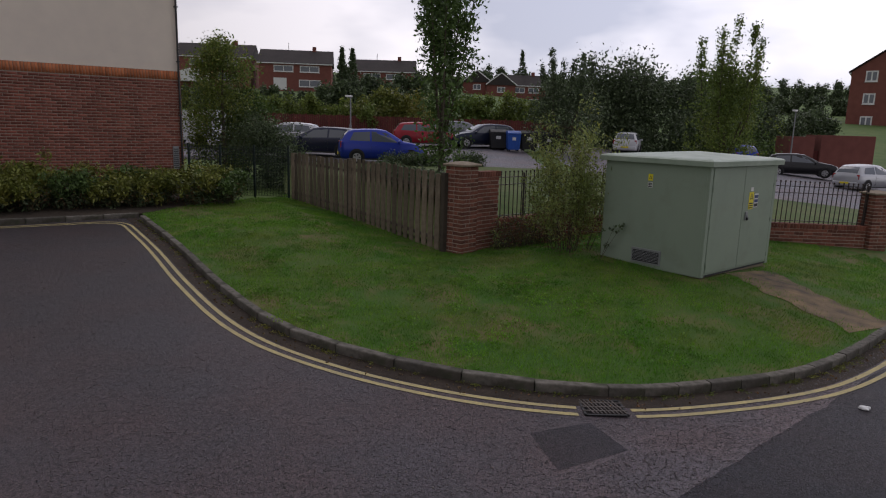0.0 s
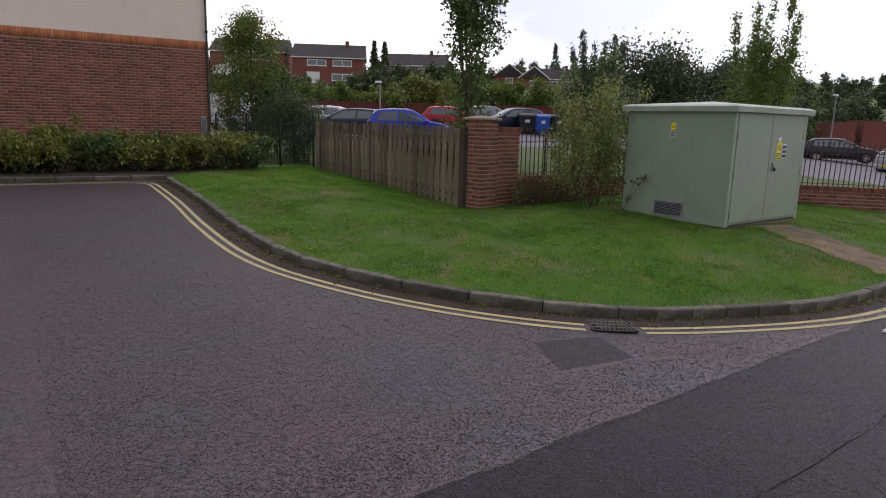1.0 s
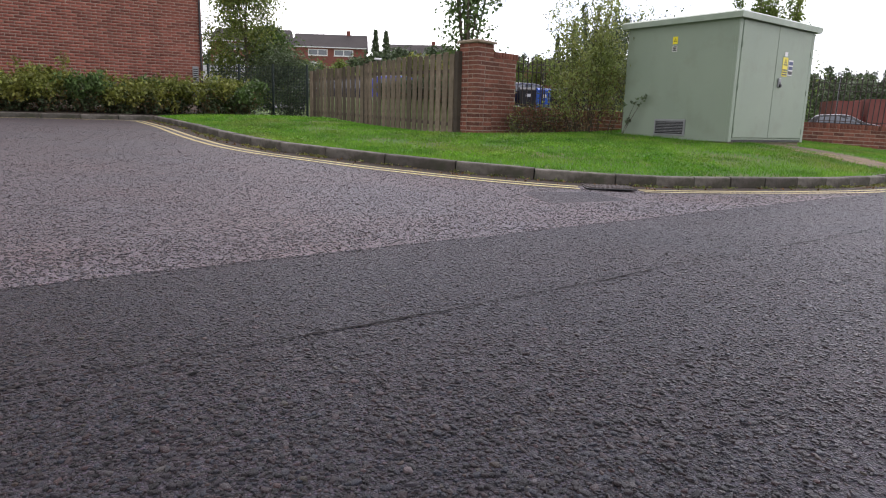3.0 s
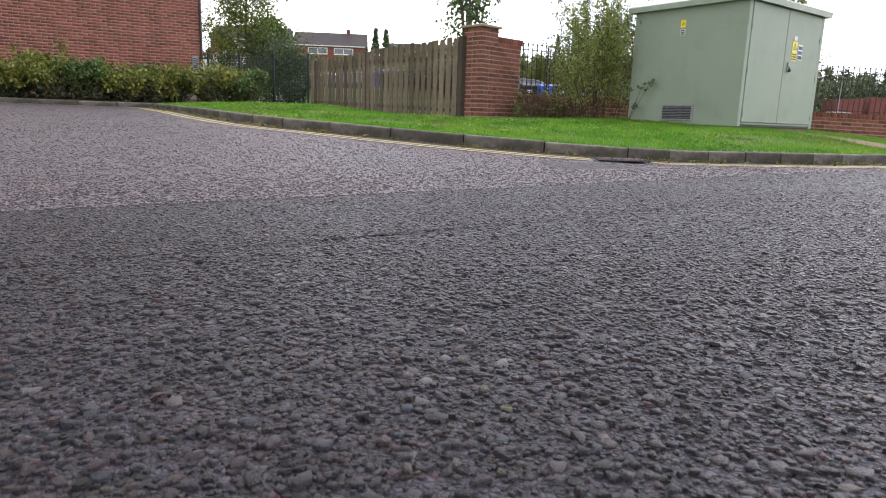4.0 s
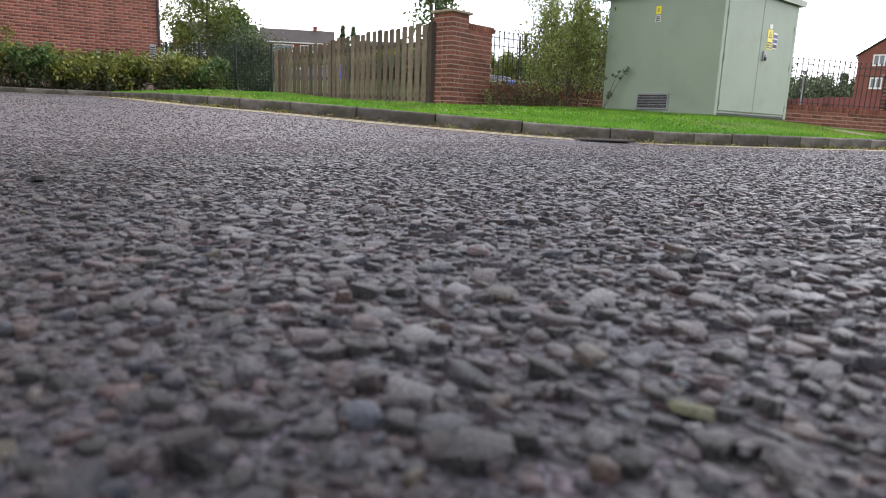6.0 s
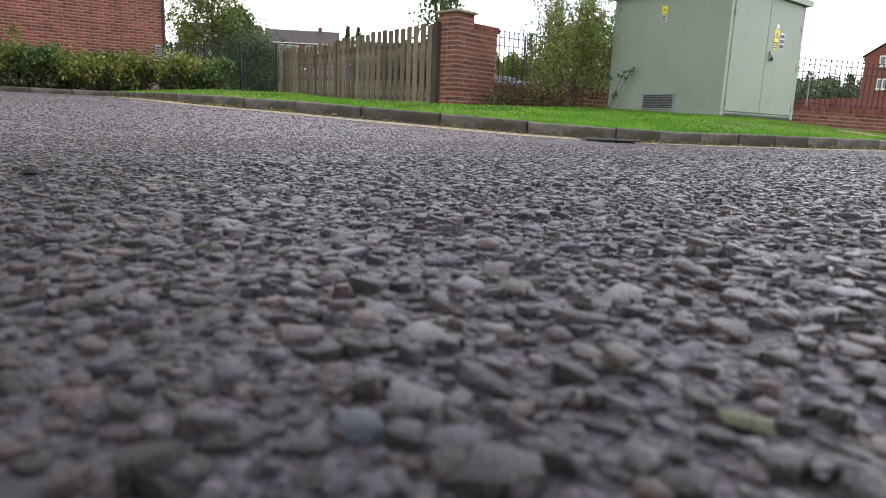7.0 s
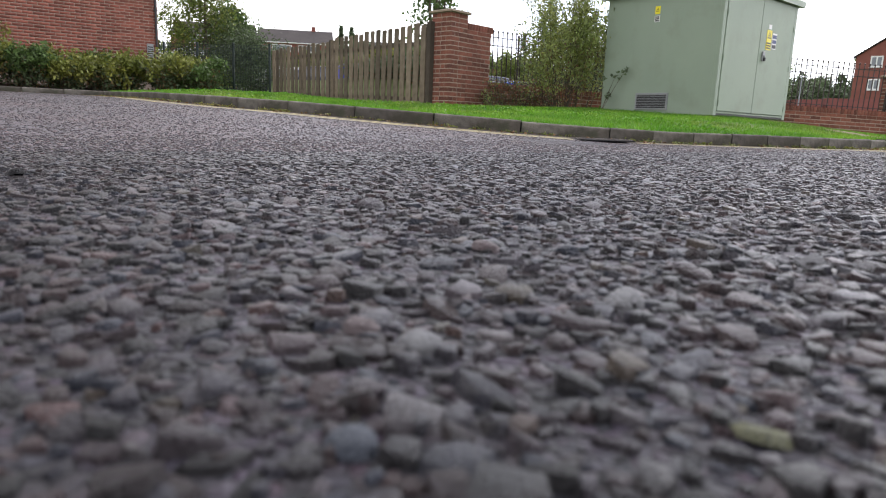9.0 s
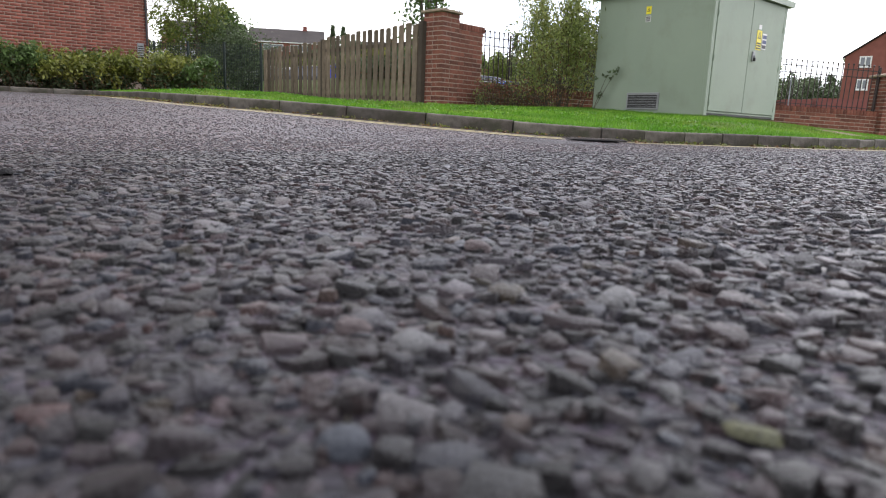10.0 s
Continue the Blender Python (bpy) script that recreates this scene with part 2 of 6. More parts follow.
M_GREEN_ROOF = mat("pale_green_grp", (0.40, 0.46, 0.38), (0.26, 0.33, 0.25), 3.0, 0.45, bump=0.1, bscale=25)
M_BLACK = mat("black_metal", (0.012, 0.012, 0.013), (0.022, 0.02, 0.02), 10, 0.45, spec=0.5)
M_RAIL = mat("painted_railing", (0.018, 0.014, 0.013), (0.05, 0.03, 0.025), 20, 0.5)
M_MESH = mat("green_mesh_steel", (0.005, 0.016, 0.012), (0.008, 0.022, 0.016), 10, 0.5)
M_STEEL = mat("galvanised_steel", (0.32, 0.33, 0.33), (0.24, 0.25, 0.25), 8, 0.5, metal=0.5)
M_SLATE = mat("dark_roof_tile", (0.038, 0.032, 0.031), (0.060, 0.050, 0.047), 3, 0.9)
M_UPVC = mat("white_upvc", (0.75, 0.75, 0.74), (0.68, 0.68, 0.67), 3, 0.4)
# blue-grey base colour stands in for reflected sky
M_GLASS = glass("window_glass", (0.11, 0.125, 0.145), 0.03)
M_TYRE = mat("tyre_rubber", (0.012, 0.012, 0.012), (0.02, 0.02, 0.02), 10, 0.85)
M_PLASTIC = mat("dark_plastic", (0.02, 0.02, 0.021), (0.03, 0.03, 0.03), 10, 0.6)
M_BIN_BLUE = mat("blue_plastic", (0.02, 0.10, 0.45), (0.02, 0.08, 0.36), 6, 0.45)
M_REDFENCE = mat("red_stained_timber", (0.16, 0.035, 0.03), (0.10, 0.03, 0.025), 4, 0.85, rnd=0.2, island=True)
M_SIGN_Y = mat("yellow_sign", (0.80, 0.68, 0.02), (0.74, 0.62, 0.02), 5, 0.45)
M_SIGN_W = mat("white_sign", (0.72, 0.72, 0.70), (0.66, 0.66, 0.64), 5, 0.45)
M_SIGN_K = mat("black_sign_ink", (0.015, 0.015, 0.018), (0.02, 0.02, 0.02), 5, 0.5)
M_SIGN_B = mat("blue_sign_ink", (0.03, 0.05, 0.16), (0.03, 0.05, 0.14), 5, 0.5)
M_BARK = mat("bark", (0.07, 0.055, 0.04), (0.13, 0.105, 0.08), 20, 0.95, bump=0.6, bscale=50)
M_LEAF_A = foliage("hornbeam_leaf", (0.065, 0.115, 0.028), (0.11, 0.175, 0.05))
M_LEAF_Y = foliage("yellowing_leaf", (0.18, 0.215, 0.045), (0.10, 0.17, 0.038), trans=0.45)
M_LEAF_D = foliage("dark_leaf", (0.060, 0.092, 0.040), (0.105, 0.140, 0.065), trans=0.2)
M_LEAF_H = foliage("shrub_leaf", (0.096, 0.138, 0.025), (0.275, 0.262, 0.055), trans=0.25, rough=0.4)
M_LEAF_S = foliage("sallow_leaf", (0.19, 0.25, 0.07), (0.28, 0.31, 0.11), trans=0.4)
M_LEAF_R = foliage("russet_leaf", (0.17, 0.085, 0.04), (0.13, 0.10, 0.04))
M_GRASS = foliage("grass_blade", (0.036, 0.178, 0.006), (0.195, 0.39, 0.030), rnd=0.3, trans=0.4)


def patchy(m, colour, scale, lo, hi, amount):
    """Lay wandering areas of another colour over a material."""
    n, l = m.node_tree.nodes, m.node_tree.links
    src = n["Principled BSDF"].inputs['Base Color'].links[0].from_socket
    tc, no, mr, mx = n.new("ShaderNodeTexCoord"), n.new("ShaderNodeTexNoise"), n.new("ShaderNodeMapRange"), n.new("ShaderNodeMix")
    no.inputs['Scale'].default_value, no.inputs['Detail'].default_value, no.inputs['Roughness'].default_value = scale, 6, 0.6
    mr.inputs['From Min'].default_value, mr.inputs['From Max'].default_value, mr.inputs['To Max'].default_value = lo, hi, amount
    mx.data_type = 'RGBA'
    mx.inputs['B'].default_value = (*colour, 1)
    l.new(tc.outputs['Object'], no.inputs['Vector']); l.new(no.outputs['Fac'], mr.inputs['Value']); l.new(mr.outputs['Result'], mx.inputs['Factor'])
    targets = [k.to_socket for k in src.links]
    l.new(src, mx.inputs['A'])
    for t in targets:
        l.new(mx.outputs['Result'], t)


patchy(M_GRASS, (0.22, 0.20, 0.06), 0.55, 0.50, 0.66, 0.48)
patchy(M_GRASS, (0.028, 0.105, 0.008), 1.3, 0.50, 0.66, 0.6)
patchy(M_GRASS, (0.26, 0.40, 0.06), 3.2, 0.54, 0.68, 0.6)
patchy(M_VERGE, (0.16, 0.115, 0.055), 0.8, 0.50, 0.66, 0.7)
patchy(M_BRICK, (0.30, 0.20, 0.14), 14.0, 0.54, 0.70, 0.40)
patchy(M_KERB, (0.045, 0.055, 0.025), 5.0, 0.50, 0.66, 0.7)
patchy(M_KERB, (0.058, 0.047, 0.036), 1.7, 0.42, 0.60, 0.75)
patchy(M_GREEN, (0.20, 0.235, 0.17), 1.9, 0.52, 0.72, 0.45)


# ---- tools ----
def box(bm, x0, x1, y0, y1, z0, z1, m=None):
    vs = [Vector((x, y, z)) for z in (z0, z1) for x, y in ((x0, y0), (x1, y0), (x1, y1), (x0, y1))]
    vs = [bm.verts.new(m @ v if m else v) for v in vs]
    for f in ((3, 2, 1, 0), (4, 5, 6, 7), (0, 1, 5, 4), (1, 2, 6, 5), (2, 3, 7, 6), (3, 0, 4, 7)):
        bm.faces.new([vs[i] for i in f])
    return bm


def boxed(x0, x1, y0, y1, z0, z1, bevel=0.0, m=None, seg=1):
    bm = box(bmesh.new(), x0, x1, y0, y1, z0, z1, m)
    if bevel:
        bmesh.ops.bevel(bm, geom=bm.edges[:], offset=bevel, segments=seg, affect='EDGES', profile=0.5)
    return bm


def tube(bm, a, b, r0, r1=None, sides=8, caps=True):
    a, b = Vector(a), Vector(b)
    r1 = r0 if r1 is None else r1
    d = (b - a).normalized()
    u = d.cross(Vector((0, 0, 1)) if abs(d.z) < 0.9 else Vector((1, 0, 0))).normalized()
    w = d.cross(u)
    rings = [[bm.verts.new(c + r * (math.cos(k * math.tau / sides) * u + math.sin(k * math.tau / sides) * w)) for k in range(sides)]
             for c, r in ((a, r0), (b, r1))]
    for k in range(sides):
        bm.faces.new((rings[0][k], rings[0][(k + 1) % sides], rings[1][(k + 1) % sides], rings[1][k]))
    if caps:
        bm.faces.new(rings[0][::-1]); bm.faces.new(rings[1])
    return bm


def prism(bm, outline, z0, z1, m=None):
    """An upright prism over a plan outline (counter-clockwise)."""
    lo = [bm.verts.new(m @ Vector((x, y, z0)) if m else (x, y, z0)) for x, y in outline]
    hi = [bm.verts.new(m @ Vector((x, y, z1)) if m else (x, y, z1)) for x, y in outline]
    n = len(outline)
    for k in range(n):
        bm.faces.new((lo[k], lo[(k + 1) % n], hi[(k + 1) % n], hi[k]))
    bm.faces.new(hi); bm.faces.new(lo[::-1])
    return bm


def mesh_of(name, bm, material):
    me = bpy.data.meshes.new(name)
    bmesh.ops.recalc_face_normals(bm, faces=bm.faces[:])
    bm.to_mesh(me); bm.free()
    me.materials.append(material)
    return me


def part(name, bm, material, parent, label="", smooth=False):
    me = bm if isinstance(bm, bpy.types.Mesh) else mesh_of(name, bm, material)
    ob = new(name, me)
    if parent:
        ob.parent = parent
    if smooth:
        me.shade_smooth()
    if label:
        ob["label"] = label
    return ob


def thing(name, m, label, category, group="", kind=""):
    ob = new(name)
    ob.empty_display_size = 0.2
    ob.matrix_world = m if isinstance(m, Matrix) else Matrix.Translation(m)
    return tagged(ob, label, category, group, kind)


def arrays(name, verts, faces, material, smooth=False):
    me = bpy.data.meshes.new(name)
    me.vertices.add(len(verts)); me.vertices.foreach_set("co", np.asarray(verts, np.float32).ravel())
    faces = np.asarray(faces, np.int32)
    k = faces.shape[1]
    me.loops.add(faces.size); me.loops.foreach_set("vertex_index", faces.ravel())
    me.polygons.add(len(faces))
    me.polygons.foreach_set("loop_start", np.arange(0, faces.size, k, dtype=np.int32))
    me.update(calc_edges=True)
    me.materials.append(material)
    if smooth:
        me.shade_smooth()
    return me


def spline(points, step=0.25):
    """Even points along a smooth curve through control points."""
    p = [Vector(q) for q in points]
    p = [2 * p[0] - p[1]] + p + [2 * p[-1] - p[-2]]
    fine = []
    for i in range(1, len(p) - 2):
        for k in range(40):
            t = k / 40
            a, b, c, d = p[i - 1:i + 3]
            fine.append(0.5 * (2 * b + (c - a) * t + (2 * a - 5 * b + 4 * c - d) * t * t + (3 * b - a - 3 * c + d) * t ** 3))
    fine.append(p[-2])
    s = np.r_[0, np.cumsum([(b - a).length for a, b in zip(fine, fine[1:])])]
    n = max(2, round(s[-1] / step))
    at = np.linspace(0, s[-1], n + 1)
    arr = np.array([[*v] for v in fine])
    return [tuple(float(np.interp(q, s, arr[:, c])) for c in range(arr.shape[1])) for q in at]


def offset(line, d):
    """The same plan curve moved d to its left."""
    out = []
    for i, p in enumerate(line):
        a, b = line[max(i - 1, 0)], line[min(i + 1, len(line) - 1)]
        tx, ty = b[0] - a[0], b[1] - a[1]
        n = math.hypot(tx, ty) or 1
        out.append((p[0] - ty / n * d, p[1] + tx / n * d))
    return out


# ---- plan: heights ----
ROAD_Y = (-40, 0, 1.57, 2.85, 4.2, 4.9, 5.55, 6.14, 7.14, 7.64, 8.98, 10.2, 12.8, 19.7, 60)
ROAD_Z = (0.02, 0.062, 0.05, 0.0, 0.002, 0.038, 0.078, 0.112, 0.168, 0.188, 0.232, 0.271, 0.335, 0.465, 1.9)


def road_z(x, y):
    return float(np.interp(y, ROAD_Y, ROAD_Z))


def land_z(x, y):
    """Verge, car park and the land behind: one gentle slope, then the hillside."""
    z = -0.277 + 0.0343 * x + 0.0435 * y
    d = 0.62 * x + 0.785 * y
    z -= min(2.8, max(0.0, 0.08 * (0.763 * x - 0.646 * y - 5)))
    if d > 50:
        z += 0.03 * (d - 50) if d < 110 else 1.8 + 0.02 * (d - 110)
    return z


KERB = spline([(4.82, 19.7), (4.36, 15.3), (3.9, 11.94), (3.69, 9.29), (3.98, 7.53), (4.82, 5.91), (6.04, 4.64), (7.32, 3.91), (8.74, 3.41), (10.19, 3.26), (12.0, 3.3)], 0.15)
KERB_END = [(12.0 + 0.5 * k, 3.3) for k in range(1, 60)]
KERB_BACK = [(4.82 - 0.5 * k, 19.72 + 0.05 * k) for k in range(1, 30)]


# ---- ground, roads, kerbs ----
def sheet(xs, ys, fn):
    v = [(x, y, fn(x, y)) for y in ys for x in xs]
    w = len(xs)
    f = [(j * w + i, j * w + i + 1, (j + 1) * w + i + 1, (j + 1) * w + i) for j in range(len(ys) - 1) for i in range(w - 1)]
    return v, f


def strip(name, left, right, zf, material, label, lift=0.0, kind="structure", cols=1):
    v, f = [], []
    for (a, b), (c, d) in zip(left, right):
        for k in range(cols + 1):
            x, y = a + (c - a) * k / cols, b + (d - b) * k / cols
            v.append((x, y, zf(x, y) + lift))
    w = cols + 1
    for i in range(len(left) - 1):
        for k in range(cols):
            f.append((i * w + k, (i + 1) * w + k, (i + 1) * w + k + 1, i * w + k + 1))
    ob = new(name, arrays(name, v, f, material, True))
    return tagged(ob, label, name.replace("_", " "), kind=kind)


_xs = [-60 + 2 * k for k in range(24)] + [-12 + 0.5 * k for k in range(64)] + [20 + 2 * k for k in range(30)]
_ys = [-30, -20, -12, -6, -3, -1, 0, 0.5, 1, 1.57, 2, 2.5, 2.85]
road = new("road", arrays("road", *sheet(_xs, _ys, road_z), M_ROAD, True))
tagged(road, "dark coarse tarmac road surface", "road", kind="structure")
_kx, _ky = [p[0] for p in KERB][::-1], [p[1] for p in KERB][::-1]


def kerb_x(y):
    """Where the kerb stands at y, on the side road's flank."""
    best = [x for x, q in zip(_kx, _ky) if abs(q - y) < 0.12]
    return max(best) if best else (12.0 if y < 4 else 4.82)


EYE0 = (-0.438, 0.091, 3.261)


def under_z(x, y):
    """The land as it lies below turf and tarmac."""
    d = 0.62 * x + 0.785 * y
    low = min(road_z(x, y), land_z(x, y)) - 0.12
    edge = kerb_x(y) if 3.3 < y < 19.6 else (12.5 if y <= 19.6 else 5.0)
    behind = (x - edge) / 3.0 - 0.6 if y > 5 else -1.0
    if x > 12:
        behind = (y - 5.0) / 3.0
    if y >= 19.6:
        behind = (y - 24) / 3.0
    k = min(1.0, max(0.0, max(behind, (d - 24) / 6)))
    q = EYE0[0] + (x - EYE0[0]) / 1.2, EYE0[1] + (y - EYE0[1]) / 1.2
    far = EYE0[2] + 1.2 * (land_z(*q) - 0.05 - EYE0[2])
    f = min(1.0, max(0.0, (d - 26) / 5))
    return (1 - k) * low + k * ((1 - f) * (min(land_z(x, y), far + 0.2) - 0.3) + f * far)


_axis = sorted({*range(-12, 40), *range(-60, 122, 3), -90, -140, -220, -400, -800, -1600, 140, 165, 200, 250, 320, 420, 600, 900, 1600})
ground = new("ground", arrays("ground", *sheet(_axis, _axis, under_z), M_FIELD, True))
tagged(ground, "sloping green land reaching the horizon", "ground", kind="structure")


_side_y = [2.85, 3.05, 3.26, 3.3, 3.4, 3.6] + [3.8 + 0.2 * k for k in range(81)]
_v, _f = [], []
for y in _side_y:
    e = 12.0 if y < 3.3 else (kerb_x(y) if y < 19.6 else 4.82)
    for k in range(25):
        x = -40 + (e + 0.05 + 40) * (1 - (1 - k / 24) ** 2)
        _v.append((x, y, road_z(x, y)))
for j in range(len(_side_y) - 1):
    for k in range(24):
        _f.append((j * 25 + k, j * 25 + k + 1, (j + 1) * 25 + k + 1, (j + 1) * 25 + k))
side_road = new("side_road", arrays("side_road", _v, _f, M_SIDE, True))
tagged(side_road, "paler worn tarmac of the side road", "road", kind="structure")
_east = new("road_margin", arrays("road_margin", *sheet([12.0 + 2 * k for k in range(24)], [2.85, 3.1, 3.45], road_z), M_SIDE, True))
tagged(_east, "worn tarmac margin along the kerb", "road", kind="structure")

# seam and long crack in the road
_line = [(-4 + 0.03 * k, 1.555 + 0.02 * math.sin(k * 0.06) + 0.035 * noise.noise((k * 0.05, 0, 0)) + 0.012 * noise.noise((k * 0.31, 3, 0))) for k in range(420)]
_cw = [0.0075 * min(0.85, max(0.10, 0.34 + 0.6 * noise.noise((k * 0.05, 7, 0)) + 1.1 * noise.noise((k * 0.62, 2, 0)))) for k in range(420)]
strip("road_crack", [(x, y + w * (1 + noise.noise((x * 30, 1, 0)))) for (x, y), w in zip(_line, _cw)], [(x, y - w - 0.0012) for (x, y), w in zip(_line, _cw)], road_z, M_CRACK, "dark ragged crack along the tarmac joint", 0.0042)
_band = [(-12 + 0.1 * k, 2.87) for k in range(245)]
strip("seam_edge", [(x, 2.95) for x, y in _band], [(x, 2.84 + 0.05 * noise.noise((x * 1.3, 8, 0)) + 0.03 * noise.noise((x * 6, 2, 0))) for x, y in _band], road_z, M_SIDE, "ragged worn edge of the paler tarmac along the road seam", 0.0015, cols=2)

# yellow lines and gutter, along the kerb
_full = [(p[0], p[1]) for p in KERB] + KERB_END
strip("gutter", offset(KERB, 0.02), offset(KERB, -0.30), road_z, M_DIRT, "dark dirt in the channel along the kerb", 0.004)


def yellow(name, d0, d1, line):
    strip(name, offset(line, d0), offset(line, d1), road_z, M_YELLOW, "faded double yellow parking line", 0.007)


_gi = min(range(len(KERB)), key=lambda i: (KERB[i][0] - 6.02) ** 2 + (KERB[i][1] - 4.66) ** 2)
for _a, _b in ((9, _gi - 1), (_gi + 2, len(KERB))):
    yellow("yellow_line", -0.33, -0.40, KERB[_a:_b])
    yellow("yellow_line", -0.50, -0.57, KERB[_a:_b])
yellow("yellow_line", -0.33, -0.40, [KERB[-1]] + KERB_END[:20])
yellow("yellow_line", -0.50, -0.57, [KERB[-1]] + KERB_END[:20])
for _d, _yb in ((-0.365, 19.36), (-0.535, 19.19)):
    # round the inner corner and on along the back kerb
    _e = offset(KERB, _d)[9]
    _c, _f = (_e[0] + 0.07, _yb), (_e[0] - 0.85, _yb + 0.06)
    _arc = [tuple((1 - u) ** 2 * p + 2 * u * (1 - u) * q + u * u * r for p, q, r in zip(_e, _c, _f)) for u in (k / 10 for k in range(11))]
    _arc += [(_f[0] - 0.5 * k, _f[1] + 0.05 * k) for k in range(1, 26)]
    strip("yellow_line", offset(_arc, 0.035), offset(_arc, -0.035), road_z, M_YELLOW, "faded yellow line round the corner to the back kerb", 0.007)

# patch repair
_u = [k / 6 for k in range(7)]
strip("tarmac_patch", [(4.60 - 0.34 * u, 4.50 - 0.69 * u) for u in _u], [(5.36 - 0.20 * u, 4.28 - 0.64 * u) for u in _u], road_z, M_PATCH, "square dark repair patch in the tarmac", 0.003, cols=6)


def kerb_stone(length):
    bm = boxed(-length / 2 + 0.007, length / 2 - 0.007, -0.0625, 0.0625, -0.12, 0.125, 0.0)
    top = [e for e in bm.edges if all(v.co.z > 0.1 and v.co.y < 0 for v in e.verts)]
    bmesh.ops.bevel(bm, geom=top, offset=0.022, segments=3, affect='EDGES', profile=0.5)
    return mesh_of("kerb_stone", bm, M_KERB)


kerbs = thing("kerb", (0, 0, 0), "weathered grey concrete kerb round the grass verge", "kerb", kind="structure")


def lay_kerbs(line, length, start=0.0, zf=road_z):
    s = np.r_[0, np.cumsum([math.dist(a, b) for a, b in zip(line, line[1:])])]
    xs, ys = [p[0] for p in line], [p[1] for p in line]
    me = kerb_stone(length)
    q = start + length / 2
    while q < s[-1]:
        x, y = np.interp(q, s, xs), np.interp(q, s, ys)
        x2, y2 = np.interp(q + 0.2, s, xs), np.interp(q + 0.2, s, ys)
        x1, y1 = np.interp(q - 0.2, s, xs), np.interp(q - 0.2, s, ys)
        a = math.atan2(y2 - y1, x2 - x1)
        slope = math.atan2(zf(x2, y2) - zf(x1, y1), 0.4)
        ob = new("kerb_stone", me)
        ob.parent = kerbs
        jit, side = random.uniform(-0.007, 0.007), random.uniform(-0.006, 0.006)
        ob.matrix_world = Matrix.Translation((x - math.sin(a) * (0.0625 + side), y + math.cos(a) * (0.0625 + side), zf(x, y) + jit)) @ Matrix.Rotation(a + random.uniform(-0.012, 0.012), 4, 'Z') @ Matrix.Rotation(-slope, 4, 'Y')
        q += length


_k2 = min(range(len(KERB)), key=lambda i: (KERB[i][0] - 6.06) ** 2 + (KERB[i][1] - 4.63) ** 2)
lay_kerbs(KERB[:_k2 + 1], 0.915, start=(math.fsum(math.dist(a, b) for a, b in zip(KERB[:_k2], KERB[1:_k2 + 1]))) % 0.915)
lay_kerbs(KERB[_k2:] + KERB_END[:30], 0.47)
lay_kerbs([(x, y) for x, y in KERB_BACK[::-1]] + [(5.04, 19.71)], 0.915)

# ---- fence line, and the hollow in the turf before it ----
G0, G1, G2, G3 = (10.3, 21.0), (10.18, 19.0), (10.05, 16.9), (9.42, 11.8)
_FENCE = [(7.75, 23.8), (9.4, 22.05), G0, G2, G3, (10.85, 11.45), (12.9, 11.45)]


def to_fence(x, y):
    best = 99.0
    for (ax, ay), (bx, by) in zip(_FENCE, _FENCE[1:]):
        u = max(0.0, min(1.0, ((x - ax) * (bx - ax) + (y - ay) * (by - ay)) / ((bx - ax) ** 2 + (by - ay) ** 2)))
        best = min(best, math.hypot(x - ax - u * (bx - ax), y - ay - u * (by - ay)))
    return best


def foot_z(x, y):
    """Ground at the foot of fence and wall."""
    k = max(0.0, 1.0 - to_fence(x, y) / 2.4)
    return min(0.63 + 0.01 * max(0.0, y - 17.0), land_z(x, y) - (0.22 + 0.018 * max(0.0, y - 12.0)) * k * k * (3 - 2 * k))


# ---- verge ----
_top = offset(KERB + KERB_END[:30], 0.12)


def verge_z(x, y):
    """Turf level: with the kerb at its edge, with the land behind."""
    e = min((x - a) ** 2 + (y - b) ** 2 for a, b in _top[::2])
    k = min(1.0, math.sqrt(e) / 1.6)
    k = k * k * (3 - 2 * k)
    edge = road_z(x, y) if y > 4.9 else max(road_z(x, y), 0.0)
    return (1 - k) * (edge + 0.115) + k * foot_z(x, y)


def inner(p):
    """The back edge of the turf behind a kerb point."""
    x, y = p
    if y > 11.5:
        v = y + 1.2 + 0.10 * (y - 11.5)
        return (float(np.interp(v, (11.8, 16.9, 21.0), (9.5, 10.13, 10.4))), v)
    if x < 12:
        u = min(1.0, max(0.0, (11.5 - y) / 8.2))
        return (9.6 + 11.3 * u ** 1.3, 12.7 - 1.3 * u - 2.5 * u * u)
    return (x + 9, 9.0 - 0.1 * (x - 12))


_verge = strip("verge", _top, [inner(p) for p in KERB + KERB_END[:30]], verge_z, M_VERGE, "mown grass verge behind the kerb", 0.0, cols=16)
def bed_z(x, y):
    """Soil behind the back kerb: level with its top, then rising towards the wall."""
    k = min(1.0, max(0.0, (x - 4.9) / 2.6))
    back = max(0.0, y - 19.95 - 0.1 * max(0.0, 4.8 - x))
    return (1 - k) * (road_z(x, 19.7) + 0.105 + 0.06 * back) + k * (verge_z(x, min(y, 20.4)) - 0.015 + 0.048 * max(0.0, y - 20.4))


_vb = [(x, y) for x, y in KERB_BACK[::-1]] + [(4.82, 19.6), (6.0, 19.7), (8.2, 20.1)]
_shrub_bed = strip("planting_bed", offset(_vb, 0.12), [(x + 0.3, y + 6.0) for x, y in _vb], bed_z, M_SOIL, "bare soil bed under the shrubs", 0.0, cols=6)
_path = spline([(13.4, 6.35), (13.3, 5.9), (12.9, 5.2), (12.4, 4.3), (12.15, 3.42)], 0.12)
_pl = [(p[0], p[1]) for p in _path]
_j1 = [0.5 + 0.28 * noise.noise((k * 0.22, 5, 0)) for k in range(len(_pl))]
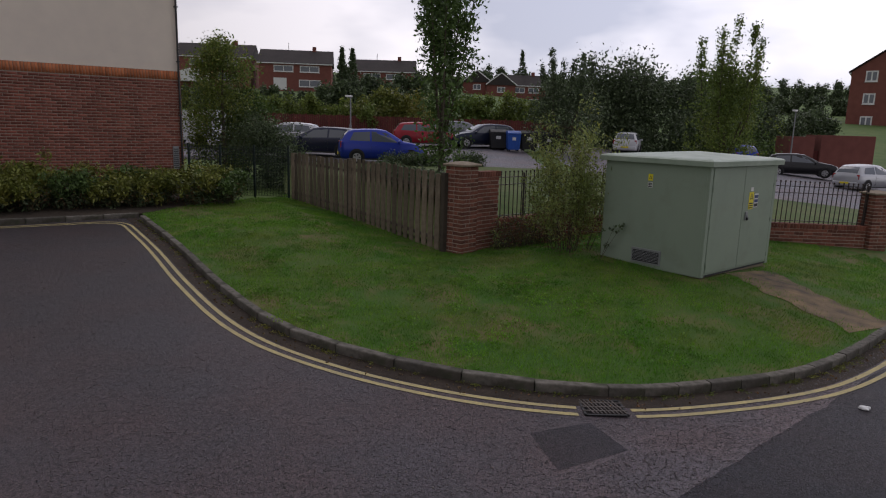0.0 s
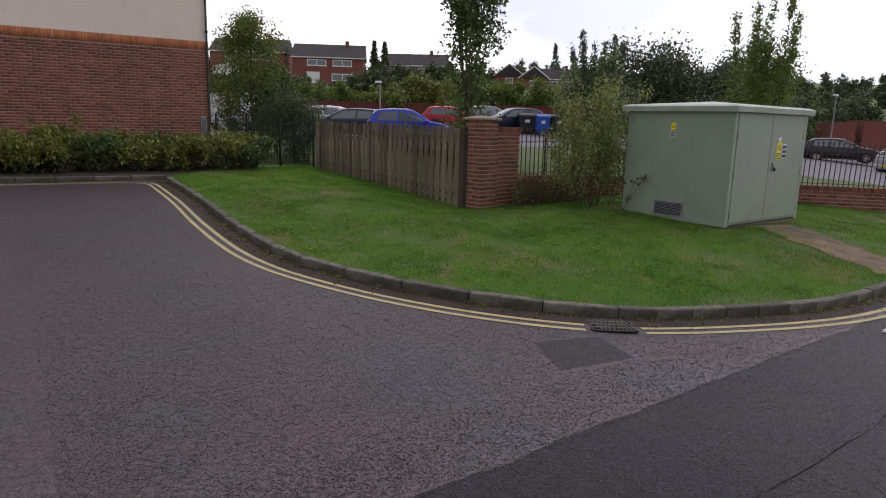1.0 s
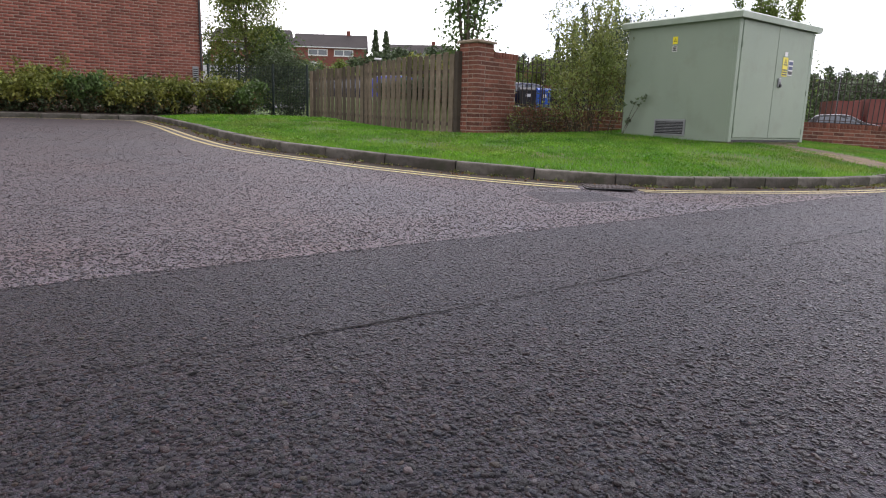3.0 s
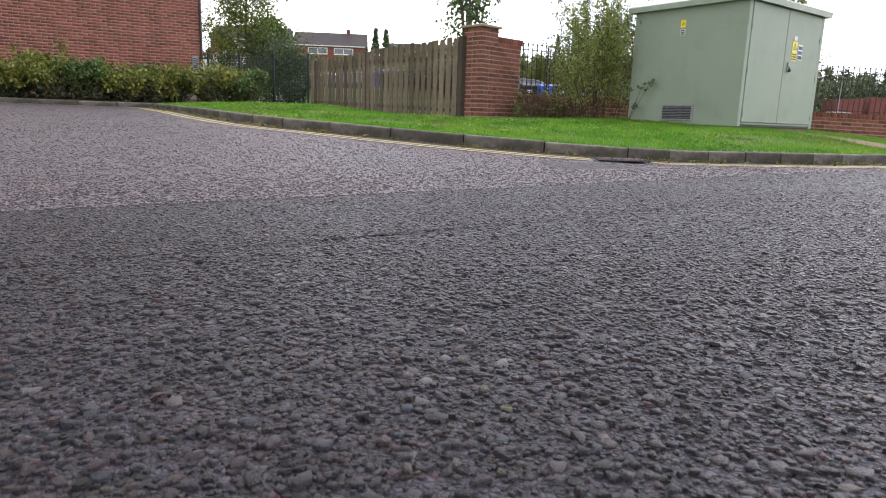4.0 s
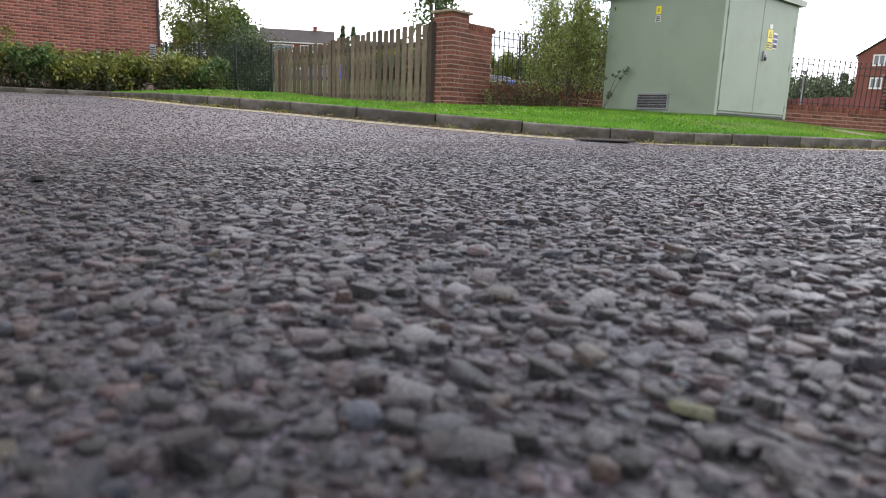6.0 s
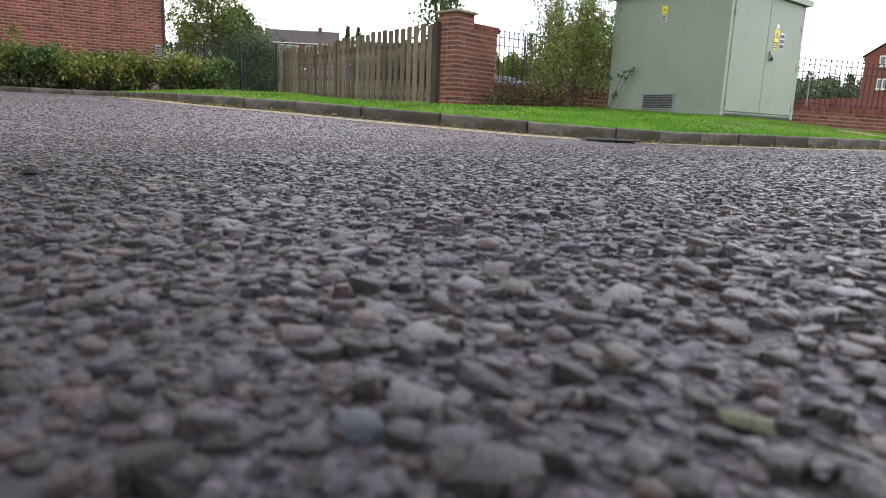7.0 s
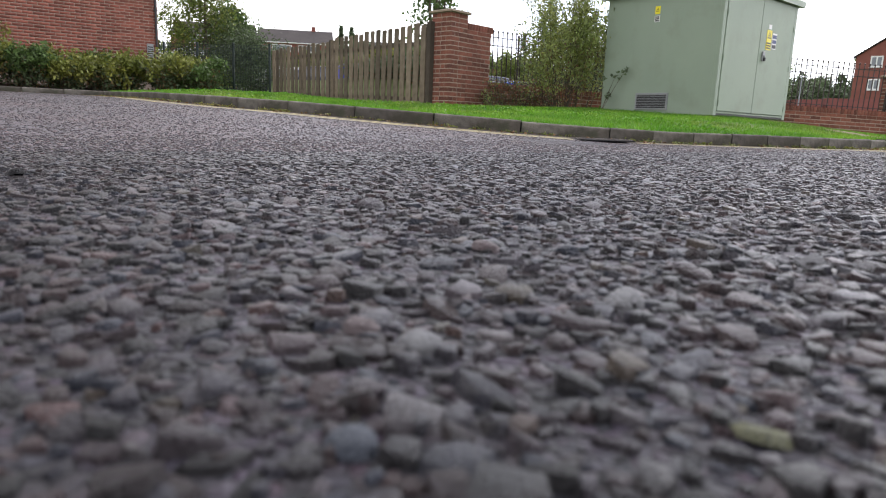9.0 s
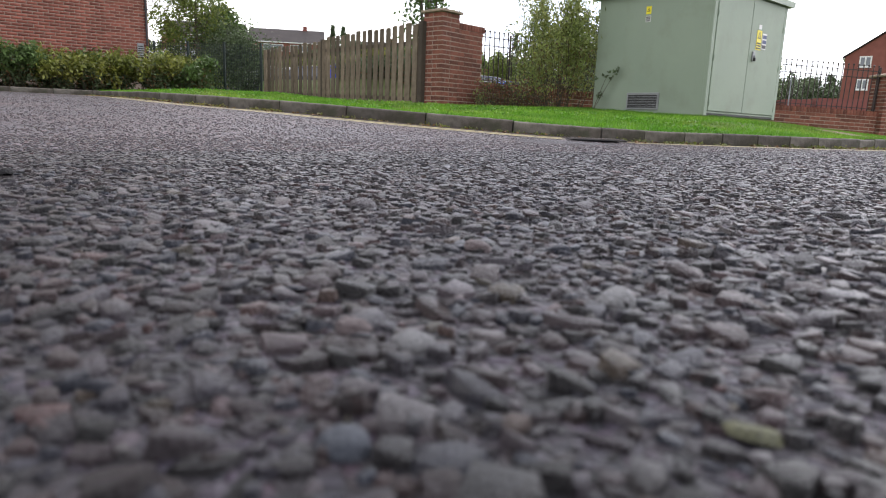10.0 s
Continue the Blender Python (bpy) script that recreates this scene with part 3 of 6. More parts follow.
_j2 = [0.75 + 0.30 * noise.noise((k * 0.2, 9, 0)) for k in range(len(_pl))]
strip("earth_path", [offset(_pl, j)[i] for i, j in enumerate(_j1)], [offset(_pl, -j)[i] for i, j in enumerate(_j2)], verge_z, M_PATH, "trodden bare earth path to the kiosk doors", 0.012, cols=6)

# car park behind
bm = bmesh.new()


def lot_xy(d, l):
    return 0.62 * d + 0.785 * l, 0.785 * d - 0.62 * l


_near = [(31, -16), (31, -4), (30.5, 0), (28.6, 4), (29.8, 9), (29.6, 12.4), (25.5, 13.0), (21.7, 13.2), (19, 13.3), (16, 17), (14, 30), (13, 50)]
_lv, _lf = [], []
_cols = 12
for d, l in _near:
    for k in range(-1, _cols):
        x, y = lot_xy(d + (48 - d) * max(k, 0) / (_cols - 1), l)
        _lv.append((x, y, land_z(x, y) + (0.02 if k >= 0 else -0.3)))
for i in range(len(_near) - 1):
    for k in range(_cols):
        a = i * (_cols + 1) + k
        _lf.append((a, a + 1, a + _cols + 2, a + _cols + 1))
car_park = tagged(new("car_park", arrays("car_park", _lv, _lf, M_LOT, True)), "pale grey tarmac car park behind the railings", "car park", kind="structure")


def bank():
    """Grass behind fence and railings, rising quickly to the level of the car park."""
    line = spline([(10.75, 22.5), (10.5, 21.0), (10.3, 16.9), (9.95, 13.0), (10.6, 12.0), (12.9, 11.8), (16.6, 9.3), (21.5, 6.2)], 0.5)
    v, f, w = [], [], 17
    for x, y, *_ in line:
        dx, dy = x - EYE0[0], y - EYE0[1]
        crest = min(1.0, max(0.0, (y - 11.9) / 1.5))
        for k in range(w):
            u = (k / (w - 1)) ** 1.6
            g = 1 + u * (36.0 / math.hypot(dx, dy) - 1)
            px, py = EYE0[0] + dx * g, EYE0[1] + dy * g
            rise = min(1.0, (g - 1) * math.hypot(dx, dy) / 3.5)
            drop = min(1.6, max(0.0, 0.085 * (0.763 * px - 0.646 * py - 5)))
            v.append((px, py, (1 - rise) * (foot_z(x, y) - 0.02) + rise * (1.13 + 0.34 * crest * max(0.0, 1 - abs(g - 1 - 0.15) / 0.30) + 0.05 * noise.noise((px * 0.4, py * 0.4, 0)) - drop)))
    for i in range(len(line) - 1):
        for k in range(w - 1):
            f.append((i * w + k, (i + 1) * w + k, (i + 1) * w + k + 1, i * w + k + 1))
    tagged(new("grass_bank", arrays("grass_bank", v, f, M_BANK, True)), "rough grass bank between the fence and the car park", "grass", kind="structure")


bank()


# ---- green kiosk ----
def kiosk():
    """A sage green equipment kiosk: side with vent, two doors, shallow hipped lid."""
    W, L, T = 2.88, 2.41, 2.265
    k = thing("equipment_kiosk", (11.63, 6.47, 0.43), "sage green electricity kiosk with double doors on the grass", "kiosk")
    part("plinth", boxed(0.05, W - 0.05, 0.05, L - 0.05, -0.25, 0.02), M_STONE, k, "concrete plinth")
    part("body", boxed(0, W, 0.03, L, 0.0, T, 0.012), M_GREEN, k)
    part("corner_post", boxed(-0.006, 0.11, -0.012, 0.06, 0.0, T, 0.01), M_GREEN, k)
    part("corner_post", boxed(W - 0.12, W + 0.006, -0.012, 0.06, 0.0, T, 0.01), M_GREEN, k)
    part("header", boxed(0.11, W - 0.12, -0.006, 0.05, T - 0.07, T, 0.008), M_GREEN, k)
    part("threshold", boxed(0.11, W - 0.12, -0.004, 0.05, 0.045, 0.08, 0.006), M_GREEN, k)
    part("door_gap", boxed(0.10, W - 0.11, -0.009, 0.04, 0.012, 0.044), M_PLASTIC, k, "dark gap below the doors")
    part("door_gap", boxed(1.3985, 1.4135, -0.012, 0.03, 0.085, T - 0.078), M_PLASTIC, k, "dark gap between the doors")
    for name, a, b in (("door", 0.12, 1.40), ("door", 1.412, W - 0.13)):
        d = part(name, boxed(a, b, -0.02, 0.03, 0.085, T - 0.078, 0.008), M_GREEN, k)
        for z in (0.22, 1.0, 1.75):
            hx = a + 0.006 if a < 1 else b - 0.006
            part("hinge", tube(bmesh.new(), (hx, -0.024, z - 0.05), (hx, -0.024, z + 0.05), 0.011), M_GREEN, d)
        if a > 1:
            lk = part("latch", boxed(a + 0.12, a + 0.22, -0.05, -0.018, 1.06, 1.24, 0.012), M_STEEL, d, "grey latch plate")
            part("padlock", boxed(a + 0.135, a + 0.19, -0.085, -0.05, 1.06, 1.125, 0.01), M_BLACK, lk, "small padlock")
            part("shackle", tube(bmesh.new(), (a + 0.162, -0.068, 1.12), (a + 0.162, -0.055, 1.165), 0.012), M_STEEL, lk)
    # lid: overhanging slab, shallow hips to a short ridge
    o, zt = 0.095, T
    bm = bmesh.new()
    rings = [(-o + 0.03, zt - 0.055), (-o, zt - 0.07), (-o - 0.012, zt + 0.03), (-o + 0.022, zt + 0.056), (-o + 0.10, zt + 0.074)]
    vs = [[bm.verts.new((x, y, z)) for x, y in ((d, d), (W - d, d), (W - d, L - d), (d, L - d))] for d, z in rings]
    for a, b in zip(vs, vs[1:]):
        for i in range(4):
            bm.faces.new((a[i], a[(i + 1) % 4], b[(i + 1) % 4], b[i]))
    r0, r1 = bm.verts.new((W * 0.42, L / 2, zt + 0.17)), bm.verts.new((W * 0.58, L / 2, zt + 0.17))
    c = vs[-1]
    bm.faces.new((c[0], c[1], r1, r0)); bm.faces.new((c[1], c[2], r1)); bm.faces.new((c[2], c[3], r0, r1)); bm.faces.new((c[3], c[0], r0))
    bm.faces.new(vs[0][::-1])
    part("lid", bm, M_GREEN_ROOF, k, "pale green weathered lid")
    # vent on the side: x = 0 face
    v = part("vent", boxed(-0.022, 0.02, 0.90, 1.60, 0.085, 0.40, 0.006), M_STEEL, k, "grey louvred vent")
    part("vent_opening", boxed(-0.0235, -0.021, 0.935, 1.565, 0.12, 0.365), M_SIGN_K, v)
    for i in range(8):
        z = 0.135 + i * 0.03
        part("louvre", boxed(-0.03, -0.012, 0.935, 1.565, -0.003, 0.003, 0.0, Matrix.Translation((0, 0, z)) @ Matrix.Rotation(0.5, 4, 'Y')), M_STEEL, v)
    # signs on the side
    s = part("warning_sign", boxed(-0.005, 0.0, 1.235, 1.34, 1.83, 2.0 - 0.03), M_SIGN_Y, k, "yellow warning sign with black triangle")
    triangle(s, Matrix.Translation((-0.0062, 1.2875, 1.905)) @ Matrix.Rotation(radians(-90), 4, 'Z'), 0.075)
    s = part("notice", boxed(-0.005, 0.0, 1.235, 1.34, 1.69, 1.80), M_SIGN_W, k, "white notice with dark unreadable lines")
    for i in range(3):
        part("text_bar", boxed(-0.0065, -0.005, 1.245, 1.33, 1.70 + i * 0.033, 1.722 + i * 0.033), M_SIGN_K, s)
    # signs on the door
    s = part("warning_sign", boxed(1.655, 1.85, -0.026, -0.021, 1.28, 1.64), M_SIGN_Y, k, "large yellow electrical warning sign")
    triangle(s, Matrix.Translation((1.7525, -0.0275, 1.55)), 0.15)
    for i in range(3):
        part("text_bar", boxed(1.67, 1.835, -0.0285, -0.026, 1.30 + i * 0.045, 1.325 + i * 0.045), M_SIGN_K, s)
    s = part("notice", boxed(1.89, 2.06, -0.026, -0.021, 1.31, 1.60), M_SIGN_W, k, "white notice with dark blue unreadable blocks")
    for i in range(3):
        part("text_bar", boxed(1.90, 2.05, -0.0285, -0.026, 1.325 + i * 0.09, 1.39 + i * 0.09), M_SIGN_B if i else M_SIGN_K, s)
    part("notice", boxed(1.70, 1.81, -0.026, -0.021, 1.66, 1.74), M_SIGN_W, k, "small white plate")
    return k


def triangle(parent, m, size):
    bm = bmesh.new()
    for k, (s, mt) in enumerate(((1.0, 0),)):
        h = size * 0.5
        out = [(-h, -h * 0.8), (h, -h * 0.8), (0, h * 0.93)]
        inn = [(x * 0.66, y * 0.66 - h * 0.03) for x, y in out]
        vo = [bm.verts.new(m @ Vector((x, 0, y))) for x, y in out]
        vi = [bm.verts.new(m @ Vector((x, 0, y))) for x, y in inn]
        for i in range(3):
            bm.faces.new((vo[i], vo[(i + 1) % 3], vi[(i + 1) % 3], vi[i]))
        bolt = [(0.05, 0.35), (-0.12, -0.05), (0.0, -0.05), (-0.06, -0.42), (0.14, 0.05), (0.02, 0.05)]
        bm.faces.new([bm.verts.new(m @ Vector((x * size * 0.8, 0, y * size * 0.7 - h * 0.12))) for x, y in bolt])
    part("triangle_mark", bm, M_SIGN_K, parent, "black lightning triangle")


kiosk()


def site(d, l):
    """A plan place d ahead and l to the right of the entrance corner, along the sight line of the site."""
    return -0.44 + 0.646 * d + 0.763 * l, 0.09 + 0.763 * d - 0.646 * l


def on_land(d, l, dz=0.0):
    x, y = site(d, l)
    return Vector((x, y, land_z(x, y) + dz))


SITE_TURN = math.atan2(-0.646, 0.763)


# ---- brickwork ----
_BRICKS = {}


def brick_mesh(l, w, h, material):
    key = (round(l, 3), round(w, 3), round(h, 3), material.name)
    if key not in _BRICKS:
        bm = box(bmesh.new(), -l / 2, l / 2, -w / 2, w / 2, -h / 2, h / 2)
        _BRICKS[key] = mesh_of("brick", bm, material)
    return _BRICKS[key]


def lay_brick(parent, m, l, w, h, material=None):
    ob = new("brick", brick_mesh(l, w, h, material or M_BRICK))
    ob.parent = parent
    ob.matrix_basis = m
    return ob


def brick_pier(m, side, courses, label):
    pier = thing("brick_pier", m, label, "brick pier")
    h = courses * 0.075 * U
    half = side / 2
    part("mortar_core", boxed(-half + 0.0035, half - 0.0035, -half + 0.0035, half - 0.0035, -0.3, h), M_MORTAR, pier)
    for c in range(courses):
        z = (c + 0.5) * 0.075 * U
        for q in range(4):
            # a stretcher and what is left to a side, turning the corner course by course
            rot = Matrix.Rotation(q * math.pi / 2, 4, 'Z')
            ret = 0.1125 * U
            rest = side - ret - 0.225 * U
            x = -half if c % 2 == 0 else -half + ret
            for l in ((0.215 * U, rest) if c % 2 == 0 else (rest, 0.215 * U)):
                jit = Matrix.Translation((random.uniform(-.002, .002), random.uniform(-.003, .003), 0))
                lay_brick(pier, rot @ Matrix.Translation((x + l / 2, -half + 0.064, z)) @ jit, l, 0.128, 0.0585 * U)
                x += l + 0.01 * U
    o = 0.055
    bm = boxed(-half - o, half + o, -half - o, half + o, h, h + 0.05, 0.008)
    part("coping", bm, M_STONE, pier, "buff stone coping slab")
    bm = bmesh.new()
    lo = [bm.verts.new((x * (half + 0.03), y * (half + 0.03), h + 0.05)) for x, y in ((-1, -1), (1, -1), (1, 1), (-1, 1))]
    hi = [bm.verts.new((x * half * 0.35, y * half * 0.35, h + 0.10)) for x, y in ((-1, -1), (1, -1), (1, 1), (-1, 1))]
    for i in range(4):
        bm.faces.new((lo[i], lo[(i + 1) % 4], hi[(i + 1) % 4], hi[i]))
    bm.faces.new(hi)
    part("coping_cap", bm, M_STONE, pier)
    return pier


def brick_wall(a, b, za, zb, courses, label, thick=0.215, coping=True):
    """A run of garden wall from a to b, its foot at za and zb."""
    (ax, ay), (bx, by) = a, b
    thick *= U
    length, turn = math.dist(a, b), math.atan2(by - ay, bx - ax)
    wall = thing("boundary_wall", Matrix.Translation((ax, ay, za)) @ Matrix.Rotation(turn, 4, 'Z') @ Matrix.Rotation(-math.atan2(zb - za, length), 4, 'Y'), label, "brick wall")
    h = courses * 0.075 * U
    part("mortar_core", boxed(0, length, -thick / 2 + 0.004, thick / 2 - 0.004, -0.35, h), M_MORTAR, wall)
    for c in range(courses):
        x = 0.0 if c % 2 else -0.1125 * U
        while x < length - 0.02:
            x0, x1 = max(x, 0), min(x + 0.215 * U, length)
            if x1 - x0 > 0.04:
                lay_brick(wall, Matrix.Translation(((x0 + x1) / 2, random.uniform(-.003, .003), (c + 0.5) * 0.075 * U)), round(x1 - x0, 2), thick, 0.0595 * U)
            x += 0.225 * U
    if coping:
        x = 0.0
        while x < length - 0.03:
            lay_brick(wall, Matrix.Translation((x + 0.0325 * U, 0, h + 0.052 * U)), 0.065 * U, thick + 0.014, 0.103 * U)
            x += 0.075 * U
        part("coping_bed", boxed(0, length, -thick / 2 + 0.005, thick / 2 - 0.005, h, h + 0.09 * U), M_MORTAR, wall)
    return wall, h + (0.1035 * U if coping else 0)


def railing(a, b, za, zb, height, label, pitch=0.142):
    (ax, ay), (bx, by) = a, b
    length, turn = math.dist(a, b), math.atan2(by - ay, bx - ax)
    r = thing("railing", Matrix.Translation((ax, ay, za)) @ Matrix.Rotation(turn, 4, 'Z') @ Matrix.Rotation(-math.atan2(zb - za, length), 4, 'Y'), label, "railing")
    for z in (0.07, height - 0.34, height - 0.16):
        part("rail", boxed(0, length, -0.022, 0.022, z - 0.008, z + 0.008), M_RAIL, r)
    bm = bmesh.new()
    tube(bm, (0, 0, -0.02), (0, 0, height - 0.05), 0.0128, sides=6)
    bmesh.ops.create_uvsphere(bm, u_segments=6, v_segments=5, radius=0.026, matrix=Matrix.Translation((0, 0, height - 0.03)))
    me = mesh_of("bar", bm, M_RAIL)
    n = int(length / pitch)
    for i in range(n):
        ob = new("bar", me); ob.parent = r
        ob.location = ((i + 0.5) * length / n, 0, 0)
    for x in (0.02, length / 2, length - 0.02):
        part("post", boxed(x - 0.02, x + 0.02, -0.02, 0.02, -0.1, height - 0.06, 0.003), M_RAIL, r)
    return r


PIER = (9.725, 11.48)
brick_pier(Matrix.Translation((PIER[0], PIER[1], 0.30)) @ Matrix.Rotation(radians(7.5), 4, 'Z'), 0.53, 22, "tall red brick gate pier with buff stone coping")
W_A, W_B, W_C, W_D = (10.0, 11.46), (10.87, 11.56), (12.9, 11.5), (20.4, 6.45)
brick_wall(W_A, W_B, 0.31, 0.31, 19, "short raised red brick wall beside the gate pier", coping=True)
brick_wall(W_B, W_C, 0.35, 0.37, 6, "low red brick wall under iron railings behind the bush")
railing(W_B, W_C, 1.03, 1.05, 1.18, "black ball-topped iron railings on a low brick wall")
brick_wall(W_C, W_D, 0.35, 0.13, 6, "low red brick wall under iron railings behind the kiosk")
railing(W_C, W_D, 1.04, 0.82, 1.18, "black ball-topped iron railings behind the kiosk")
brick_pier(Matrix.Translation((20.65, 6.3, 0.12)) @ Matrix.Rotation(radians(-32), 4, 'Z'), 0.53, 17, "red brick pier at the end of the railings")


# ---- timber gate and fence ----
def picket_run(a, b, za, zb, h0, h1, label, name="timber_fence", arch=0.0):
    (ax, ay), (bx, by) = a, b
    length, turn = math.dist(a, b), math.atan2(by - ay, bx - ax)
    g = thing(name, Matrix.Translation((ax, ay, za)) @ Matrix.Rotation(turn, 4, 'Z'), label, name.replace("_", " "))
    n = max(3, round(length / 0.30))
    for i in range(n):
        u = (i + 0.5) / n
        x, zz = u * length, (zb - za) * u
        top = h0 + (h1 - h0) * u + arch * math.sin(math.pi * u) + random.uniform(-0.03, 0.03)
        w = (0.195 if name == "timber_gate" else 0.205) + random.uniform(-0.018, 0.018)
        bm = prism(bmesh.new(), [(-w / 2, -0.011), (w / 2, -0.011), (w / 2, 0.011), (-w / 2, 0.011)], zz - 0.04, zz + top - 0.02)
        # weathered, slightly rounded head
        hv = [v for v in bm.verts if v.co.z > zz + 0.1]
        lo = [bm.verts.new((sx * w * 0.36, sy * 0.010, zz + top)) for sx, sy in ((-1, -1), (1, -1), (1, 1), (-1, 1))]
        for f in [f for f in bm.faces if all(v in hv for v in f.verts)]:
            bm.faces.remove(f)
        hv.sort(key=lambda v: math.atan2(v.co.y * 8, v.co.x)); lo.sort(key=lambda v: math.atan2(v.co.y * 8, v.co.x))
        for k in range(4):
            bm.faces.new((hv[k], hv[(k + 1) % 4], lo[(k + 1) % 4], lo[k]))
        bm.faces.new(lo)
        p = part("picket", bm, M_TIMBER, g)
        p.matrix_basis = Matrix.Translation((x, -0.036, 0)) @ Matrix.Rotation(random.uniform(-0.012, 0.012), 4, 'Y')
        if i < n - 1:
            zb0, xb = (zb - za) * (i + 1) / n, (i + 1) / n * length
            # dark timber colour stands in for the shade in the picket gaps
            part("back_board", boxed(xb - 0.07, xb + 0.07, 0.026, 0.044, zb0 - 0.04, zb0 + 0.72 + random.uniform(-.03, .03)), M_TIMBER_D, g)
    sl = Matrix.Rotation(-math.atan2(zb - za, length), 4, 'Y')
    # rails coloured dark too, as shaded behind the pickets
    for z in (0.26, min(h0, h1) - 0.30):
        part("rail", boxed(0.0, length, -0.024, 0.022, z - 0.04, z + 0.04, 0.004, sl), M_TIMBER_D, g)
    for x in (0.05, length - 0.05):
        zz = (zb - za) * x / length
        part("post", boxed(x - 0.05, x + 0.05, 0.03, 0.13, zz - 0.4, zz + (h0 if x < 1 else h1) - 0.04, 0.006), M_TIMBER, g)
    return g


picket_run(G0, G1, foot_z(*G0), foot_z(*G1), 1.62, 1.66, "weathered grey-brown picket fence panel")
picket_run(G1, G2, foot_z(*G1), foot_z(*G2), 1.66, 1.70, "weathered grey-brown picket fence panel")
picket_run(G2, G3, foot_z(*G2), foot_z(*G3), 1.74, 1.84, "tall weathered timber picket gate beside the brick pier", "timber_gate", 0.03)
for _x, _y, _h in ((G3[0] - 0.03, G3[1] - 0.1, 1.86), (G2[0] + 0.02, G2[1], 1.74)):
    _gp = thing("gate_post", (_x, _y, foot_z(_x, _y)), "square dark timber gate post between fence and gate", "gate post")
    part("post", boxed(-0.065, 0.065, -0.065, 0.065, -0.3, _h, 0.008), M_TIMBER_D, _gp)


# ---- green mesh fence ----
def mesh_panel(a, b, h, label):
    (ax, ay), (bx, by) = a, b
    za, zb = foot_z(ax, ay), foot_z(bx, by)
    length, turn = math.dist(a, b), math.atan2(by - ay, bx - ax)
    f = thing("mesh_fence", Matrix.Translation((ax, ay, za)) @ Matrix.Rotation(turn, 4, 'Z'), label, "mesh fence")
    bm = bmesh.new()
    n = int(length / 0.055)
    for i in range(n + 1):
        x = i * length / n
        box(bm, x - 0.006, x + 0.006, -0.0025, 0.0025, 0.05, h)
    for k in range(int(h / 0.1) + 1):
        box(bm, 0, length, -0.005, -0.0025, 0.05 + k * 0.1 - 0.004, 0.05 + k * 0.1 + 0.004)
    part("wire_mesh", bm, M_MESH, f)
    for x in (0.0, length):
        part("post", boxed(x - 0.03, x + 0.03, -0.02, 0.04, -0.3, h + 0.06, 0.004), M_MESH, f)
    return f


for _a, _b in (((10.25, 21.15), (9.4, 22.05)), ((9.4, 22.05), (8.55, 22.95)), ((8.55, 22.95), (7.75, 23.8))):
    mesh_panel(_a, _b, 1.75, "dark green welded wire mesh fence panel")


